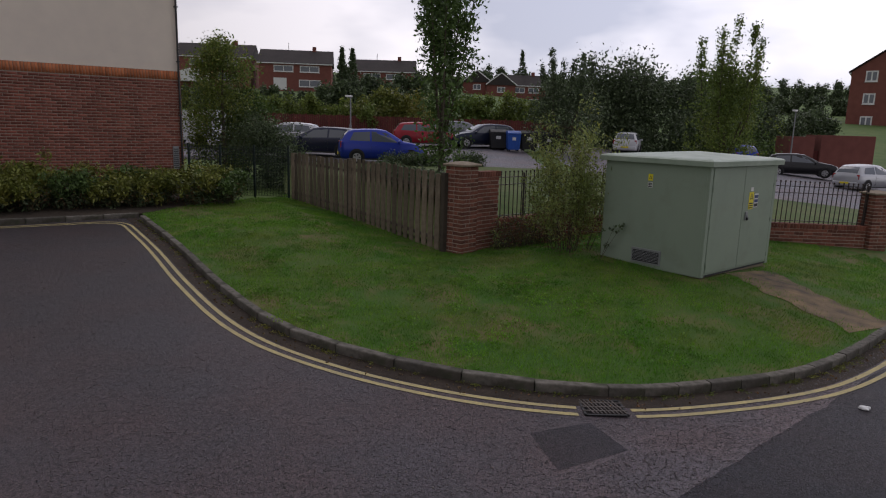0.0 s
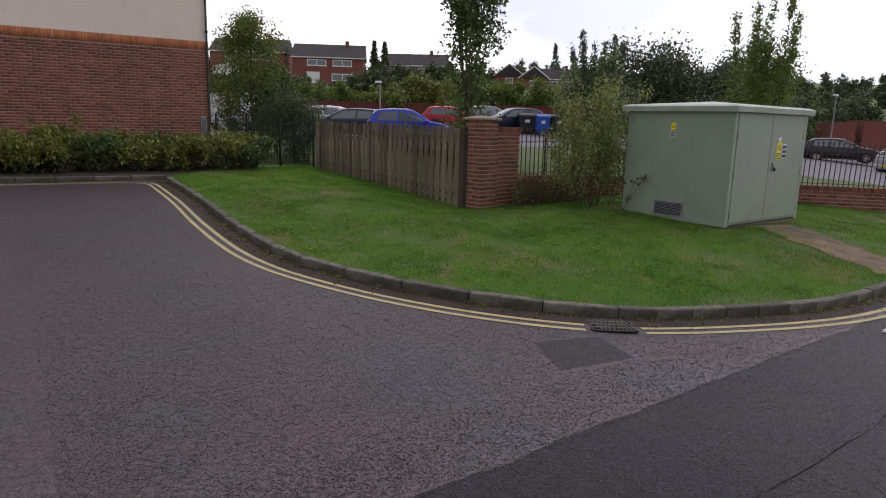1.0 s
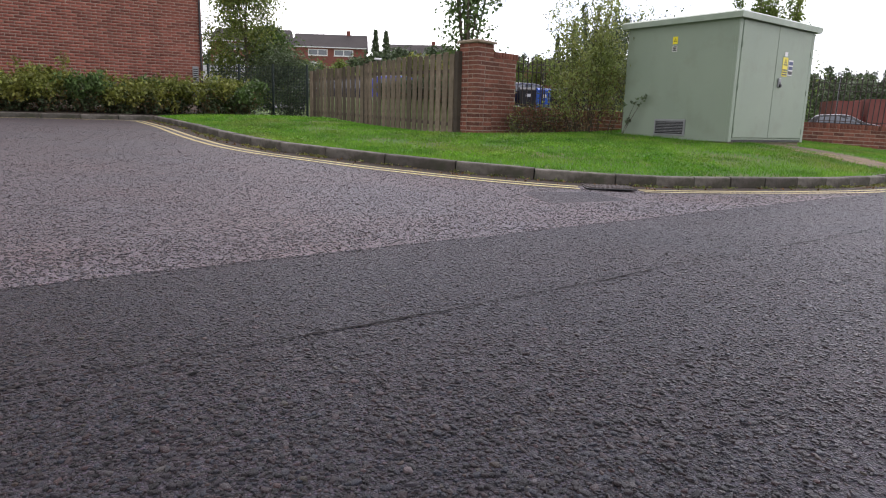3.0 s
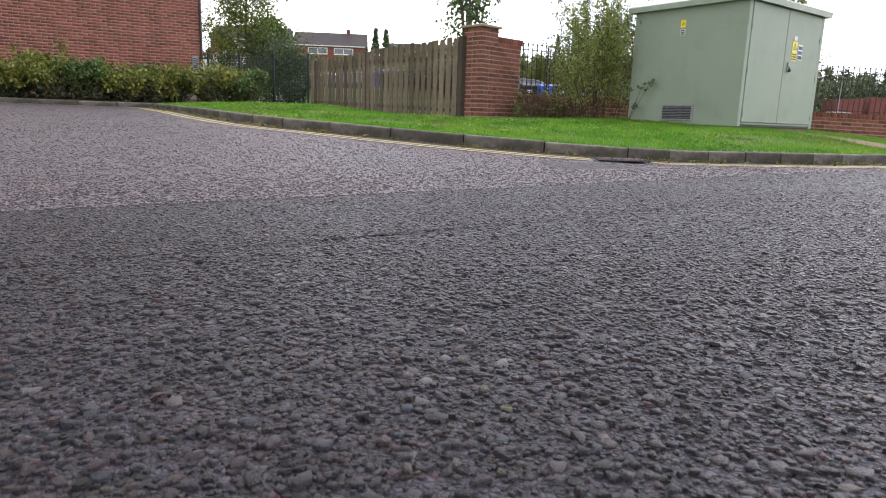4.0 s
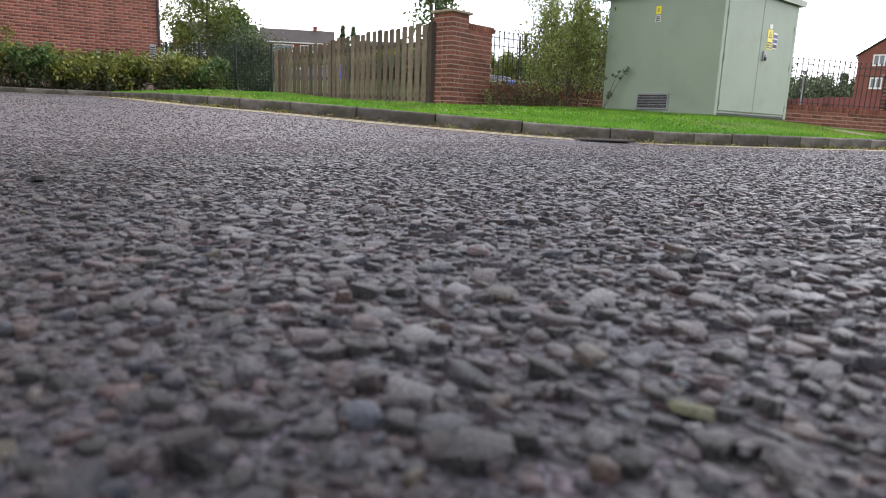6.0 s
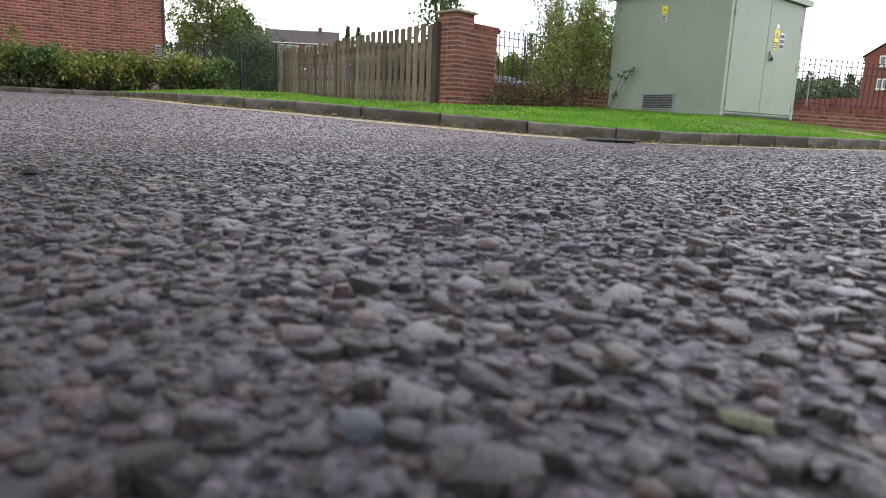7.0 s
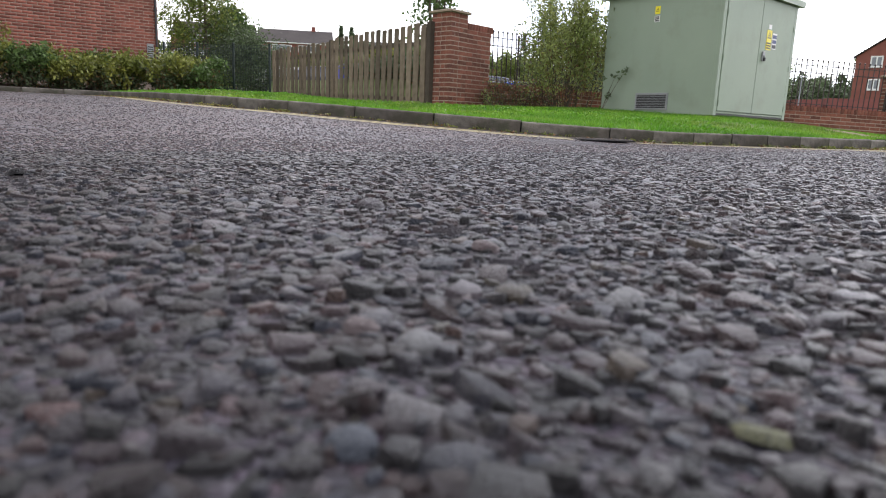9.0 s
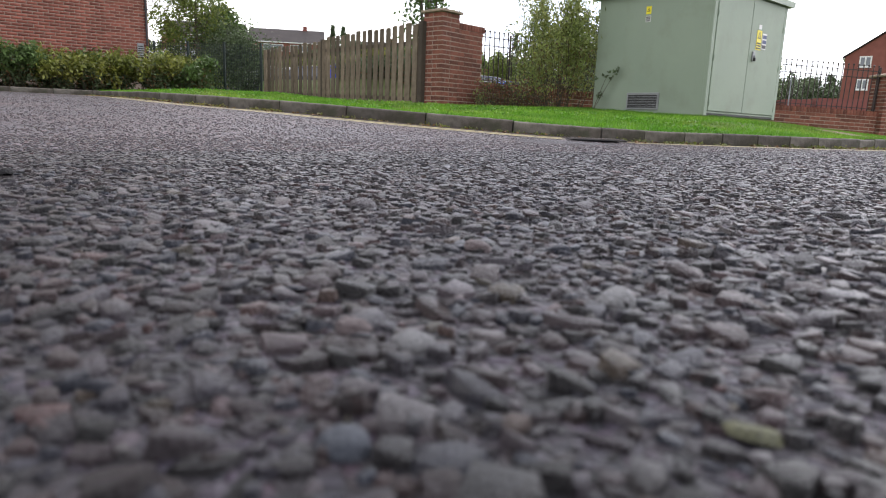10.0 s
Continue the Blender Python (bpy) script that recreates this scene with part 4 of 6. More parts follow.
# ---- brick building ----
def building():
    b = thing("apartment_building", Matrix.Translation((7.62, 23.95, 0.75)) @ Matrix.Rotation(math.atan2(0.10, -1), 4, 'Z'), "red brick building with cream render above an orange brick band", "building")
    # local x runs along the facade away from the corner, local -y... the facade faces local +y
    L, D, HB = 16.0, 9.0, 3.80
    wall = part("wall", boxed(0, L, -D, 0.002, -0.6, HB), M_MORTAR, b)
    band = part("band_core", boxed(-0.004, L, -D, 0.002, HB, HB + 0.30), M_MORTAR, b)
    up = part("rendered_wall", boxed(0.01, L, -D, 0.0, HB + 0.30, HB + 5.0), M_RENDER, b, "cream rendered upper wall")
    part("roof", prism(bmesh.new(), [(-0.3, -D - 0.3), (L, -D - 0.3), (L, 0.3), (-0.3, 0.3)], HB + 5.0, HB + 5.25), M_SLATE, b)
    joined, jf, count = [], [], 0
    base = np.array([(x, y, z) for z in (-1, 1) for x, y in ((-1, -1), (1, -1), (1, 1), (-1, 1))]) / 2
    quads = ((3, 2, 1, 0), (4, 5, 6, 7), (0, 1, 5, 4), (1, 2, 6, 5), (2, 3, 7, 6), (3, 0, 4, 7))
    for c in range(40):
        x = 0.0 if c % 2 else -0.1125 * U
        while x < 11.5:
            x0, x1 = max(x, 0.0), x + 0.215 * U
            z = 0.03 + (c + 0.5) * 0.075 * U
            if x1 - x0 > 0.05 and x1 < 1.35 and z > 0.9:
                lay_brick(b, Matrix.Translation(((x0 + x1) / 2, -0.045, z)), round(x1 - x0, 3), 0.1, 0.061 * U, M_BRICK_F)
            elif z > 0.3:
                jf += [tuple(i + 8 * count for i in q) for q in quads]
                joined.append(base * (x1 - x0, 0.1, 0.061 * U) + ((x0 + x1) / 2, -0.045 + random.uniform(-.001, .001), z))
                count += 1
            x += 0.225 * U
    me = arrays("brickwork", np.concatenate(joined), jf, M_BRICK_J)
    ob = part("brickwork", me, M_BRICK_J, b)
    ob["kind"] = "stuff"
    sv, sf, n = [], [], 0
    x = 0.0
    while x < 11.5:
        sf += [tuple(i + 8 * n for i in q) for q in quads]
        sv.append(base * (0.065 * U, 0.1, 0.285) + (x + 0.0325 * U, -0.038, HB + 0.15)); n += 1
        x += 0.075 * U
    ob = part("soldier_course", arrays("soldier_course", np.concatenate(sv), sf, M_BRICK_O), M_BRICK_O, b, "orange soldier course band")
    pipe = part("downpipe", tube(bmesh.new(), (0.06, 0.06, -0.2), (0.06, 0.06, HB + 5.0), 0.034), M_BLACK, b, "black downpipe")
    for z in (0.8, 2.6, 4.4, 6.2):
        part("pipe_clip", boxed(0.0, 0.12, 0.0, 0.1, z, z + 0.04), M_BLACK, pipe)
    mb = part("meter_box", boxed(0.16, 0.36, 0.0, 0.05, 0.75, 1.55, 0.006), M_STEEL, b, "grey louvred metal box on the wall")
    for i in range(10):
        part("slat", boxed(0.18, 0.34, 0.05, 0.058, 0.80 + i * 0.07, 0.83 + i * 0.07), M_PLASTIC, mb)
    return b


building()


# ---- plants ----
def leaf_cloud(name, centres, spread, count, size, material, rng, droop=0.0, squash=(1, 1, 1), narrow=0.55):
    """Many small pointed leaves scattered round the given centres."""
    c = np.asarray(centres, float)
    p = c[rng.integers(0, len(c), count)] + rng.normal(0, 1, (count, 3)) * spread * np.array(squash)
    n = rng.normal(0, 1, (count, 3)); n[:, 2] += 0.5
    n /= np.linalg.norm(n, axis=1)[:, None]
    t = np.cross(n, rng.normal(0, 1, (count, 3))); t[:, 2] -= droop
    t /= np.linalg.norm(t, axis=1)[:, None]
    s = np.cross(n, t)
    s /= np.linalg.norm(s, axis=1)[:, None] + 1e-9
    z = (size * rng.uniform(0.6, 1.35, count))[:, None]
    v = np.stack([p - t * z * 0.5, p + s * z * narrow * 0.5 + n * z * 0.06, p + t * z * 0.5, p - s * z * narrow * 0.5 + n * z * 0.06], 1)
    return arrays(name, v.reshape(-1, 3), np.arange(count * 4).reshape(-1, 4), material)


def limbs(bm, start, heading, length, radius, depth, rng, tips, upright=0.3, spread=0.6, kids=3):
    p, d = Vector(start), Vector(heading).normalized()
    r = radius
    steps = 4
    for k in range(steps):
        d2 = (d + Vector(rng.normal(0, 0.12, 3)) + Vector((0, 0, upright * 0.15))).normalized()
        q = p + d2 * length / steps
        tube(bm, p, q, r, r * 0.82, 6 if radius > 0.03 else 4, False)
        p, d, r = q, d2, r * 0.82
        if depth and k > 0:
            for _ in range(kids - 1 if k < steps - 1 else kids):
                side = Vector(rng.normal(0, 1, 3)); side -= side.dot(d) * d
                h = (d + side.normalized() * spread + Vector((0, 0, upright))).normalized()
                limbs(bm, p, h, length * rng.uniform(0.45, 0.7), r * 0.55, depth - 1, rng, tips, upright, spread, kids)
        if depth <= 1:
            tips.append(tuple(p))
    tips.append(tuple(p))


def tree(name, where, height, radius, label, leaf, seed, count=6000, size=0.12, upright=0.4, spread=0.6, stems=1, clear=0.2, fill=0.3, material2=None, droop=0.2, group=""):
    rng = np.random.default_rng(seed)
    t = thing(name, where, label, "bush" if "bush" in name or "shrub" in name else "tree", group)
    bm, tips = bmesh.new(), []
    for s in range(stems):
        a = rng.uniform(0, math.tau)
        lean = 0.0 if stems == 1 else rng.uniform(0.08, 0.3) * radius / height * 2.2
        h0 = Vector((math.cos(a) * lean, math.sin(a) * lean, 1))
        base = Vector((math.cos(a) * 0.1 * (stems > 1), math.sin(a) * 0.1 * (stems > 1), -0.2))
        r0 = height * (0.016 if stems == 1 else 0.007) + 0.008
        top = height * rng.uniform(0.72, 0.95)
        p, d, segs = base, h0.normalized(), 9
        for k in range(segs):
            q = p + (d + Vector((rng.normal(0, 0.05), rng.normal(0, 0.05), 0))).normalized() * top / segs
            tube(bm, p, q, r0 * (1 - 0.85 * k / segs), r0 * (1 - 0.85 * (k + 1) / segs), 7, False)
            p = q
            u = (k + 1) / segs
            if u > clear:
                shape = math.sin(math.pi * min(1.0, (u - clear) / (1 - clear) * 0.82 + 0.16)) ** 0.7
                for _ in range(3 if stems == 1 else 2):
                    a2 = rng.uniform(0, math.tau)
                    head = Vector((math.cos(a2), math.sin(a2), 0.25 + upright * 2.2))
                    limbs(bm, p, head, radius * shape * rng.uniform(0.55, 1.05) * (1 + upright * 0.6), r0 * 0.28 * (1 - 0.7 * u) + 0.004, 1, rng, tips, upright, spread, 2)
            if u > 0.8:
                tips.append(tuple(p))
    part("trunk", bm, M_BARK, t, "grey-brown trunk and limbs")
    part("crown", leaf_cloud("crown", tips, radius * fill * 0.5, count, size, leaf, rng, droop), leaf, t)
    if material2:
        part("crown", leaf_cloud("crown", tips, radius * fill * 0.5, count // 3, size, material2, rng, droop), material2, t)
    return t


def far_wood(name, d0, l0, d1, l1, h, label, leaf, seed, count, size=0.35, dz=0.0, clumps=24):
    """A belt of far trees as one mass of leafy clumps with an uneven skyline."""
    rng = np.random.default_rng(seed)
    cs = []
    for k in range(clumps):
        u = (k + rng.uniform(0, 1)) / clumps
        d, l = d0 + (d1 - d0) * u + rng.normal(0, 1.2), l0 + (l1 - l0) * u
        hh = h * rng.uniform(0.65, 1.05)
        base = on_land(d, l, dz)
        for j in range(16):
            v = rng.uniform(0.02, 1.0)
            w = h * 0.26 * math.sqrt(max(0.04, 1 - (2 * v - 0.85) ** 2))
            cs.append((base.x + rng.normal(0, w * 0.6), base.y + rng.normal(0, w * 0.6), base.z + v * hh))
    me = leaf_cloud(name, cs, h * 0.085, count, size, leaf, rng, 0.1)
    ob = new(name, me)
    return tagged(ob, label, "trees", kind="stuff")


# shrub hedge along the building
def shrub(where, r, h, seed, leaf, label):
    rng = np.random.default_rng(seed)
    s = thing("shrub", where, label, "shrub", "shrubs along the building" if seed < 140 else "shrubs behind the fence")
    bm, cs = bmesh.new(), []
    low = []
    for k in range(14):
        a = rng.uniform(0, math.tau)
        q = Vector((math.cos(a) * r * rng.uniform(0.3, 1.0), math.sin(a) * r * rng.uniform(0.3, 1.0), h * rng.uniform(0.6, 1.06)))
        tube(bm, (q.x * 0.15, q.y * 0.15, -0.1), q * 0.5, 0.014, 0.010, 5, False); tube(bm, q * 0.5, q, 0.010, 0.004, 4, False)
        cs += [tuple(q * rng.uniform(0.80, 1.06) + Vector(rng.normal(0, 0.085, 3))) for _ in range(5)]
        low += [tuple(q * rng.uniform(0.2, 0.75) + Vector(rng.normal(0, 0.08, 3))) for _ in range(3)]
    part("branchwork", bm, M_BARK, s)
    part("foliage", leaf_cloud("foliage", cs, 0.08, 1800, 0.125, leaf, rng, 0.35, narrow=0.46), leaf, s)
    # darker leaf colour low inside paints the shrub's inner shade
    part("foliage", leaf_cloud("foliage", low, 0.12, 900, 0.10, M_LEAF_D, rng, 0.35, narrow=0.46), M_LEAF_D, s, "inner leaves coloured darker for the shade inside")
    part("foliage", leaf_cloud("foliage", low, 0.12, 420 if seed < 116 else 800, 0.085, M_LEAF_R, rng, 0.25, narrow=0.46), M_LEAF_R, s, "some russet lower leaves")
    return s


_rng = np.random.default_rng(5)
for k in range(15):
    for row in range(2):
        x = 7.6 - k * 0.82 + _rng.normal(0, 0.1)
        y = 20.7 + row * 0.9 + 0.10 * k + _rng.normal(0, 0.1) - (0.35 if k < 2 else 0)
        shrub((x, y, bed_z(x, y)), 0.75, 0.86 + _rng.normal(0, 0.12) + 0.1 * row, 100 + 2 * k + row, M_LEAF_H if (k + 2 * row) % 5 else M_LEAF_A, "dense green leafy shrub in the bed below the brick wall")

# dark evergreen clumps on the bank behind fence and gate
for k in range(8):
    x, y = 11.75 + 0.09 * k + _rng.normal(0, 0.08), 13.3 + 0.78 * k
    shrub((x, y, 1.30), 0.62, 0.42 + _rng.normal(0, 0.05), 140 + k, M_LEAF_D, "low dark evergreen shrub on the bank behind the fence")

# tall willowy bush by the kiosk
def sallow(where, seed):
    rng = np.random.default_rng(seed)
    s = thing("sallow_bush", where, "tall straggly bush with narrow grey-green leaves beside the kiosk", "bush")
    bm, cs, low = bmesh.new(), [], []
    for k in range(34):
        a, r = rng.uniform(0, math.tau), rng.uniform(0.0, 0.75)
        base = Vector((math.cos(a) * r * 0.7, math.sin(a) * r * 0.7, -0.1))
        h = rng.uniform(1.3, 3.25) * (1 - 0.22 * r)
        tip = Vector((math.cos(a) * (r + 0.35) * rng.uniform(0.7, 1.3), math.sin(a) * (r + 0.35) * rng.uniform(0.7, 1.3), h))
        p = base
        for j in range(6):
            q = base.lerp(tip, (j + 1) / 6) + Vector(rng.normal(0, 0.03, 3))
            tube(bm, p, q, 0.011 * (1 - j / 7), 0.011 * (1 - (j + 1) / 7), 4, False)
            p = q
            if j > 1:
                cs += [tuple(q + Vector(rng.normal(0, 0.07, 3))) for _ in range(3)]
            low.append(tuple(q))
    sprays = []
    for k in range(9):
        a = rng.uniform(2.2, 4.4) if k < 6 else rng.uniform(0, math.tau)
        root = Vector((0, 0, rng.uniform(1.2, 2.0)))
        tip = root + Vector((math.cos(a) * rng.uniform(0.6, 1.1), math.sin(a) * rng.uniform(0.6, 1.1), rng.uniform(0.7, 1.5)))
        tube(bm, root, root.lerp(tip, 0.5) + Vector((0, 0, 0.06)), 0.007, 0.005, 4, False); tube(bm, root.lerp(tip, 0.5) + Vector((0, 0, 0.06)), tip, 0.005, 0.002, 4, False)
        sprays += [tuple(root.lerp(tip, u) + Vector((0, 0, 0.06 * (1 - abs(2 * u - 1))))) for u in np.linspace(0.3, 1.0, 9)]
    part("branchwork", bm, M_TIMBER_D, s, "thin brown stems")
    part("foliage", leaf_cloud("foliage", cs, 0.11, 6500, 0.085, M_LEAF_S, rng, 0.4, narrow=0.36), M_LEAF_S, s)
    part("foliage", leaf_cloud("foliage", cs, 0.13, 3200, 0.085, M_LEAF_H, rng, 0.4, narrow=0.36), M_LEAF_H, s)
    part("foliage", leaf_cloud("foliage", sprays, 0.035, 520, 0.085, M_LEAF_S, rng, 0.5, narrow=0.36), M_LEAF_S, s)
    part("foliage", leaf_cloud("foliage", [c for c in low if c[2] < 1.3], 0.15, 1500, 0.06, M_LEAF_R, rng, 0.4, narrow=0.4), M_LEAF_R, s, "dry russet lower leaves")
    return s


sallow((11.55, 9.75, verge_z(11.55, 9.75)), 7)
# sapling leaning against the kiosk
_sp = thing("sapling", (11.42, 8.72, verge_z(11.42, 8.72)), "thin leafy sapling leaning on the kiosk side", "sapling")
_rs = np.random.default_rng(66)
bm, _sc2 = bmesh.new(), []
for _tip in ((0.06, -0.25, 0.66), (0.10, -0.42, 0.74), (0.02, 0.02, 0.60), (0.05, -0.12, 0.30)):
    tube(bm, (0, 0, -0.05), Vector(_tip) * 0.6, 0.006, 0.005, 5, False)
    tube(bm, Vector(_tip) * 0.6, _tip, 0.005, 0.003, 5, False)
    _sc2 += [tuple(Vector(_tip) * u) for u in (0.82, 0.92, 1.0, 1.06)]
part("stem", bm, M_BARK, _sp)
part("foliage", leaf_cloud("foliage", _sc2, 0.03, 70, 0.075, M_LEAF_D, _rs, 0.3), M_LEAF_D, _sp)
# low scrub along the wall foot
for k in range(7):
    x, y = 10.75 + 0.27 * k, 11.18 - 0.06 * k
    rng = np.random.default_rng(60 + k)
    s = thing("scrub", (x, y, verge_z(x, y)), "low brown and green scrub against the foot of the wall", "scrub", "scrub at the wall")
    cs = [(rng.normal(0, 0.17), rng.normal(0, 0.10), rng.uniform(0.05, 0.72)) for _ in range(60)]
    bm = bmesh.new()
    for c in cs[:36]:
        tube(bm, (c[0] * 0.4, c[1] * 0.4, -0.05), c, 0.007, 0.003, 4, False)
    part("branchwork", bm, M_BARK, s)["kind"] = "stuff"
    part("foliage", leaf_cloud("foliage", cs, 0.06, 240, 0.065, M_LEAF_R if k % 3 else M_LEAF_S, rng, 0.3, narrow=0.45), M_LEAF_S, s)
    part("foliage", leaf_cloud("foliage", cs, 0.07, 110, 0.06, M_LEAF_D, rng, 0.3, narrow=0.45), M_LEAF_D, s)

# ---- behind the fence: laid out from the entrance corner, then spread to true size ----
_fore = set(scene.objects)
# trees behind
tree("birch_tree", on_land(24.5, -8.2), 5.7, 1.35, "bushy young tree with yellow-green leaves behind the mesh fence", M_LEAF_Y, 11, 13000, 0.10, 0.12, 0.9, clear=0.05, fill=0.34, material2=M_LEAF_H)
tree("birch_tree", on_land(25.5, -7.6), 3.2, 1.1, "leafy shrub-like tree behind the mesh fence", M_LEAF_A, 12, 9000, 0.12, 0.2, 0.8, clear=0.0, fill=0.36)
tree("dark_shrub_tree", on_land(23.3, -6.3), 2.3, 1.1, "dark evergreen bush pressed against the mesh fence", M_LEAF_D, 16, 13000, 0.08, 0.2, 0.8, clear=0.0, fill=0.4)


def spired(where, height, radius, spires, label, leaf, seed, count, size, waist=1.05, knee_at=0.38, sleeve=0.10):
    """An upright tree: a dense lower crown out of which thin leafy leaders rise."""
    rng = np.random.default_rng(seed)
    t = thing("hornbeam_tree", where, label, "tree")
    bm, cs, tips = bmesh.new(), [], []
    tube(bm, (0, 0, -0.3), (0, 0, height * 0.3), 0.12, 0.09, 8, False)
    for k in range(spires):
        a, r = k * 2.4 + rng.normal(0, 0.2), radius * math.sqrt((k + 0.5) / spires)
        h = height * (1.0 - 0.22 * (r / radius) + rng.uniform(-0.1, 0.04))
        foot, top = Vector((0, 0, height * 0.12)), Vector((math.cos(a) * r, math.sin(a) * r, h))
        knee = Vector((top.x * (0.8 if waist > 0.7 else 0.42), top.y * (0.8 if waist > 0.7 else 0.42), height * knee_at))
        tube(bm, foot, knee, 0.042, 0.028, 6, False); tube(bm, knee, top, 0.028, 0.006, 5, False)
        for j in range(34):
            u = rng.uniform(0, 1) ** 0.9
            tips.append(tuple(knee.lerp(top, u) + Vector(rng.normal(0, sleeve * (1.15 - u), 3))))
        for j in range(46):
            v = rng.uniform(0.08, 0.66)
            w = radius * waist * math.sin(math.pi * min(1, v / 0.66 * 0.8 + 0.12)) ** 0.6
            cs.append((rng.normal(0, w * 0.48), rng.normal(0, w * 0.48), v * height))
    part("trunk", bm, M_BARK, t, "grey-brown trunk and leaders")
    part("crown", leaf_cloud("crown", cs, radius * 0.13, int(count * (0.65 if waist > 0.7 else 0.36)), size, leaf, rng, 0.2), leaf, t)
    part("crown", leaf_cloud("crown", tips, sleeve, int(count * (0.35 if waist > 0.7 else 0.64)), size, leaf, rng, 0.2), leaf, t)
    return t


spired(on_land(29.0, 12.1), 8.2, 1.45, 8, "upright multi-stemmed tree with thin leafy tips", M_LEAF_Y, 14, 15000, 0.12)
spired(on_land(24.0, -0.15), 11.2, 1.75, 8, "slender upright tree with several leafy leaders", M_LEAF_A, 13, 10500, 0.16, waist=0.46, knee_at=0.36, sleeve=0.18)
spired(on_land(40.0, 7.0), 6.4, 2.2, 9, "upright dark tree with feathery tips", M_LEAF_D, 15, 12000, 0.16)


# ---- cars ----
def paint(name, c, metal=0.2):
    return mat(name, c, tuple(v * 0.9 for v in c), 1.5, 0.30, metal=metal, spec=0.4, coat=0.3)


def car(m, length, height, colour, label, estate=False, width=1.70, dark_bumper=False):
    """A parked car facing local +x: one drawn shell with glass let into it, wheels, lamps, mirrors, plain plates."""
    c = thing("car", m, label, "car", "parked cars")
    L, W, H = length, width / 2, height
    tail = 0.02 if estate else 0.0
    # along the length: share of length, half width, lower edge, top
    st = [(-0.5, 0.78, 0.36, 0.50), (-0.492, 0.88, 0.27, 0.60), (-0.475, 0.94, 0.24, 0.68), (-0.44 - tail, 0.965, 0.22, 0.82), (-0.395 - tail, 0.98, 0.20, 0.93), (-0.33, 0.99, 0.20, 0.975),
          (-0.20, 1.0, 0.19, 0.997), (-0.06, 1.0, 0.19, 1.0), (0.03, 1.0, 0.19, 0.97), (0.10, 1.0, 0.19, 0.88), (0.18, 1.0, 0.19, 0.755), (0.235, 0.995, 0.20, 0.665), (0.30, 0.985, 0.20, 0.635),
          (0.385, 0.95, 0.20, 0.595), (0.45, 0.89, 0.21, 0.535), (0.485, 0.80, 0.24, 0.455), (0.5, 0.70, 0.30, 0.37)]
    fx, fw, fl, ft = ([s[i] for s in st] for i in range(4))

    def section(f):
        """Half outline from sill to roof middle at one place along the car."""
        y, lo, top = np.interp(f, fx, fw) * W, np.interp(f, fx, fl), np.interp(f, fx, ft) * H
        belt = min(0.615 * H - 0.02 * f * H, top - 0.05)
        cab = max(0.0, min(1.0, (top / H - 0.63) / 0.3))
        in_ = 0.93 - 0.20 * cab
        return [(y * 0.86, lo), (y * 0.97, lo + 0.07), (y, lo + (belt - lo) * 0.5), (y * 0.975, belt - 0.03), (y * 0.955, belt), (y * in_, top - 0.075 * (0.4 + 0.6 * cab)), (y * in_ * 0.9, top - 0.022), (y * in_ * 0.5, top), (0, top + 0.004)]

    def side(f, v, s, lift=0.006):
        p = section(f)
        (y0, z0), (y1, z1) = p[4], p[5]
        return f * L, s * (y0 + (y1 - y0) * v + lift), z0 + (z1 - z0) * v + lift * 0.3

    bm = bmesh.new()
    rings = []
    for f in fx:
        half = section(f)
        rings.append([bm.verts.new((f * L, a, z)) for a, z in half] + [bm.verts.new((f * L, -a, z)) for a, z in half[-2::-1]])
    n = len(rings[0])
    for a, b in zip(rings, rings[1:]):
        for i in range(n):
            bm.faces.new((a[i], a[(i + 1) % n], b[(i + 1) % n], b[i]))
    bm.faces.new(rings[0][::-1]); bm.faces.new(rings[-1])
    part("body", bm, colour, c, smooth=True)

    def pane(name, outline):
        bm = bmesh.new()
        bm.faces.new([bm.verts.new(p) for p in outline])
        part(name, bm, M_GLASS, c, "dark car glass with sky reflection put into its colour")

    for s in (1, -1):
        pane("side_window", [side(f, v, s) for f, v in ((-0.385, 0.14), (-0.155, 0.08), (-0.155, 0.90), (-0.34, 0.88))])
        pane("side_window", [side(f, v, s) for f, v in ((-0.135, 0.08), (0.165, 0.06), (0.10, 0.62), (0.035, 0.90), (-0.135, 0.92))])
    for name, fs in (("windscreen", (0.045, 0.10, 0.18, 0.225)), ("rear_window", (-0.474, -0.44 - tail, -0.40 - tail))):
        bm = bmesh.new()
        rows = []
        for f in fs:
            p = section(f)
            w, z = p[6][0] * 0.95, p[6][1]
            dx = 0.008 if name == "windscreen" else -0.008
            rows.append([bm.verts.new((f * L + dx, y, zz + 0.012)) for y, zz in ((-w, z), (-w * 0.5, p[7][1]), (w * 0.5, p[7][1]), (w, z))])
        for a, b in zip(rows, rows[1:]):
            for i in range(3):
                bm.faces.new((a[i], a[i + 1], b[i + 1], b[i]))
        part(name, bm, M_GLASS, c, "dark car glass with sky reflection put into its colour")
    belt = 0.60 * H
    trim = M_PLASTIC if dark_bumper else colour
    for s in (1, -1):
        part("mirror", boxed(0.165 * L, 0.165 * L + 0.11, s * W * 1.05 - 0.09, s * W * 1.05 + 0.07, belt + 0.0, belt + 0.13, 0.035, seg=2), colour, c)
        part("headlight", boxed(0.425 * L, 0.478 * L, s * 0.66 * W - 0.14, s * 0.66 * W + 0.12, belt * 0.66, belt * 0.84, 0.03, seg=2), M_UPVC, c, "clear headlight")
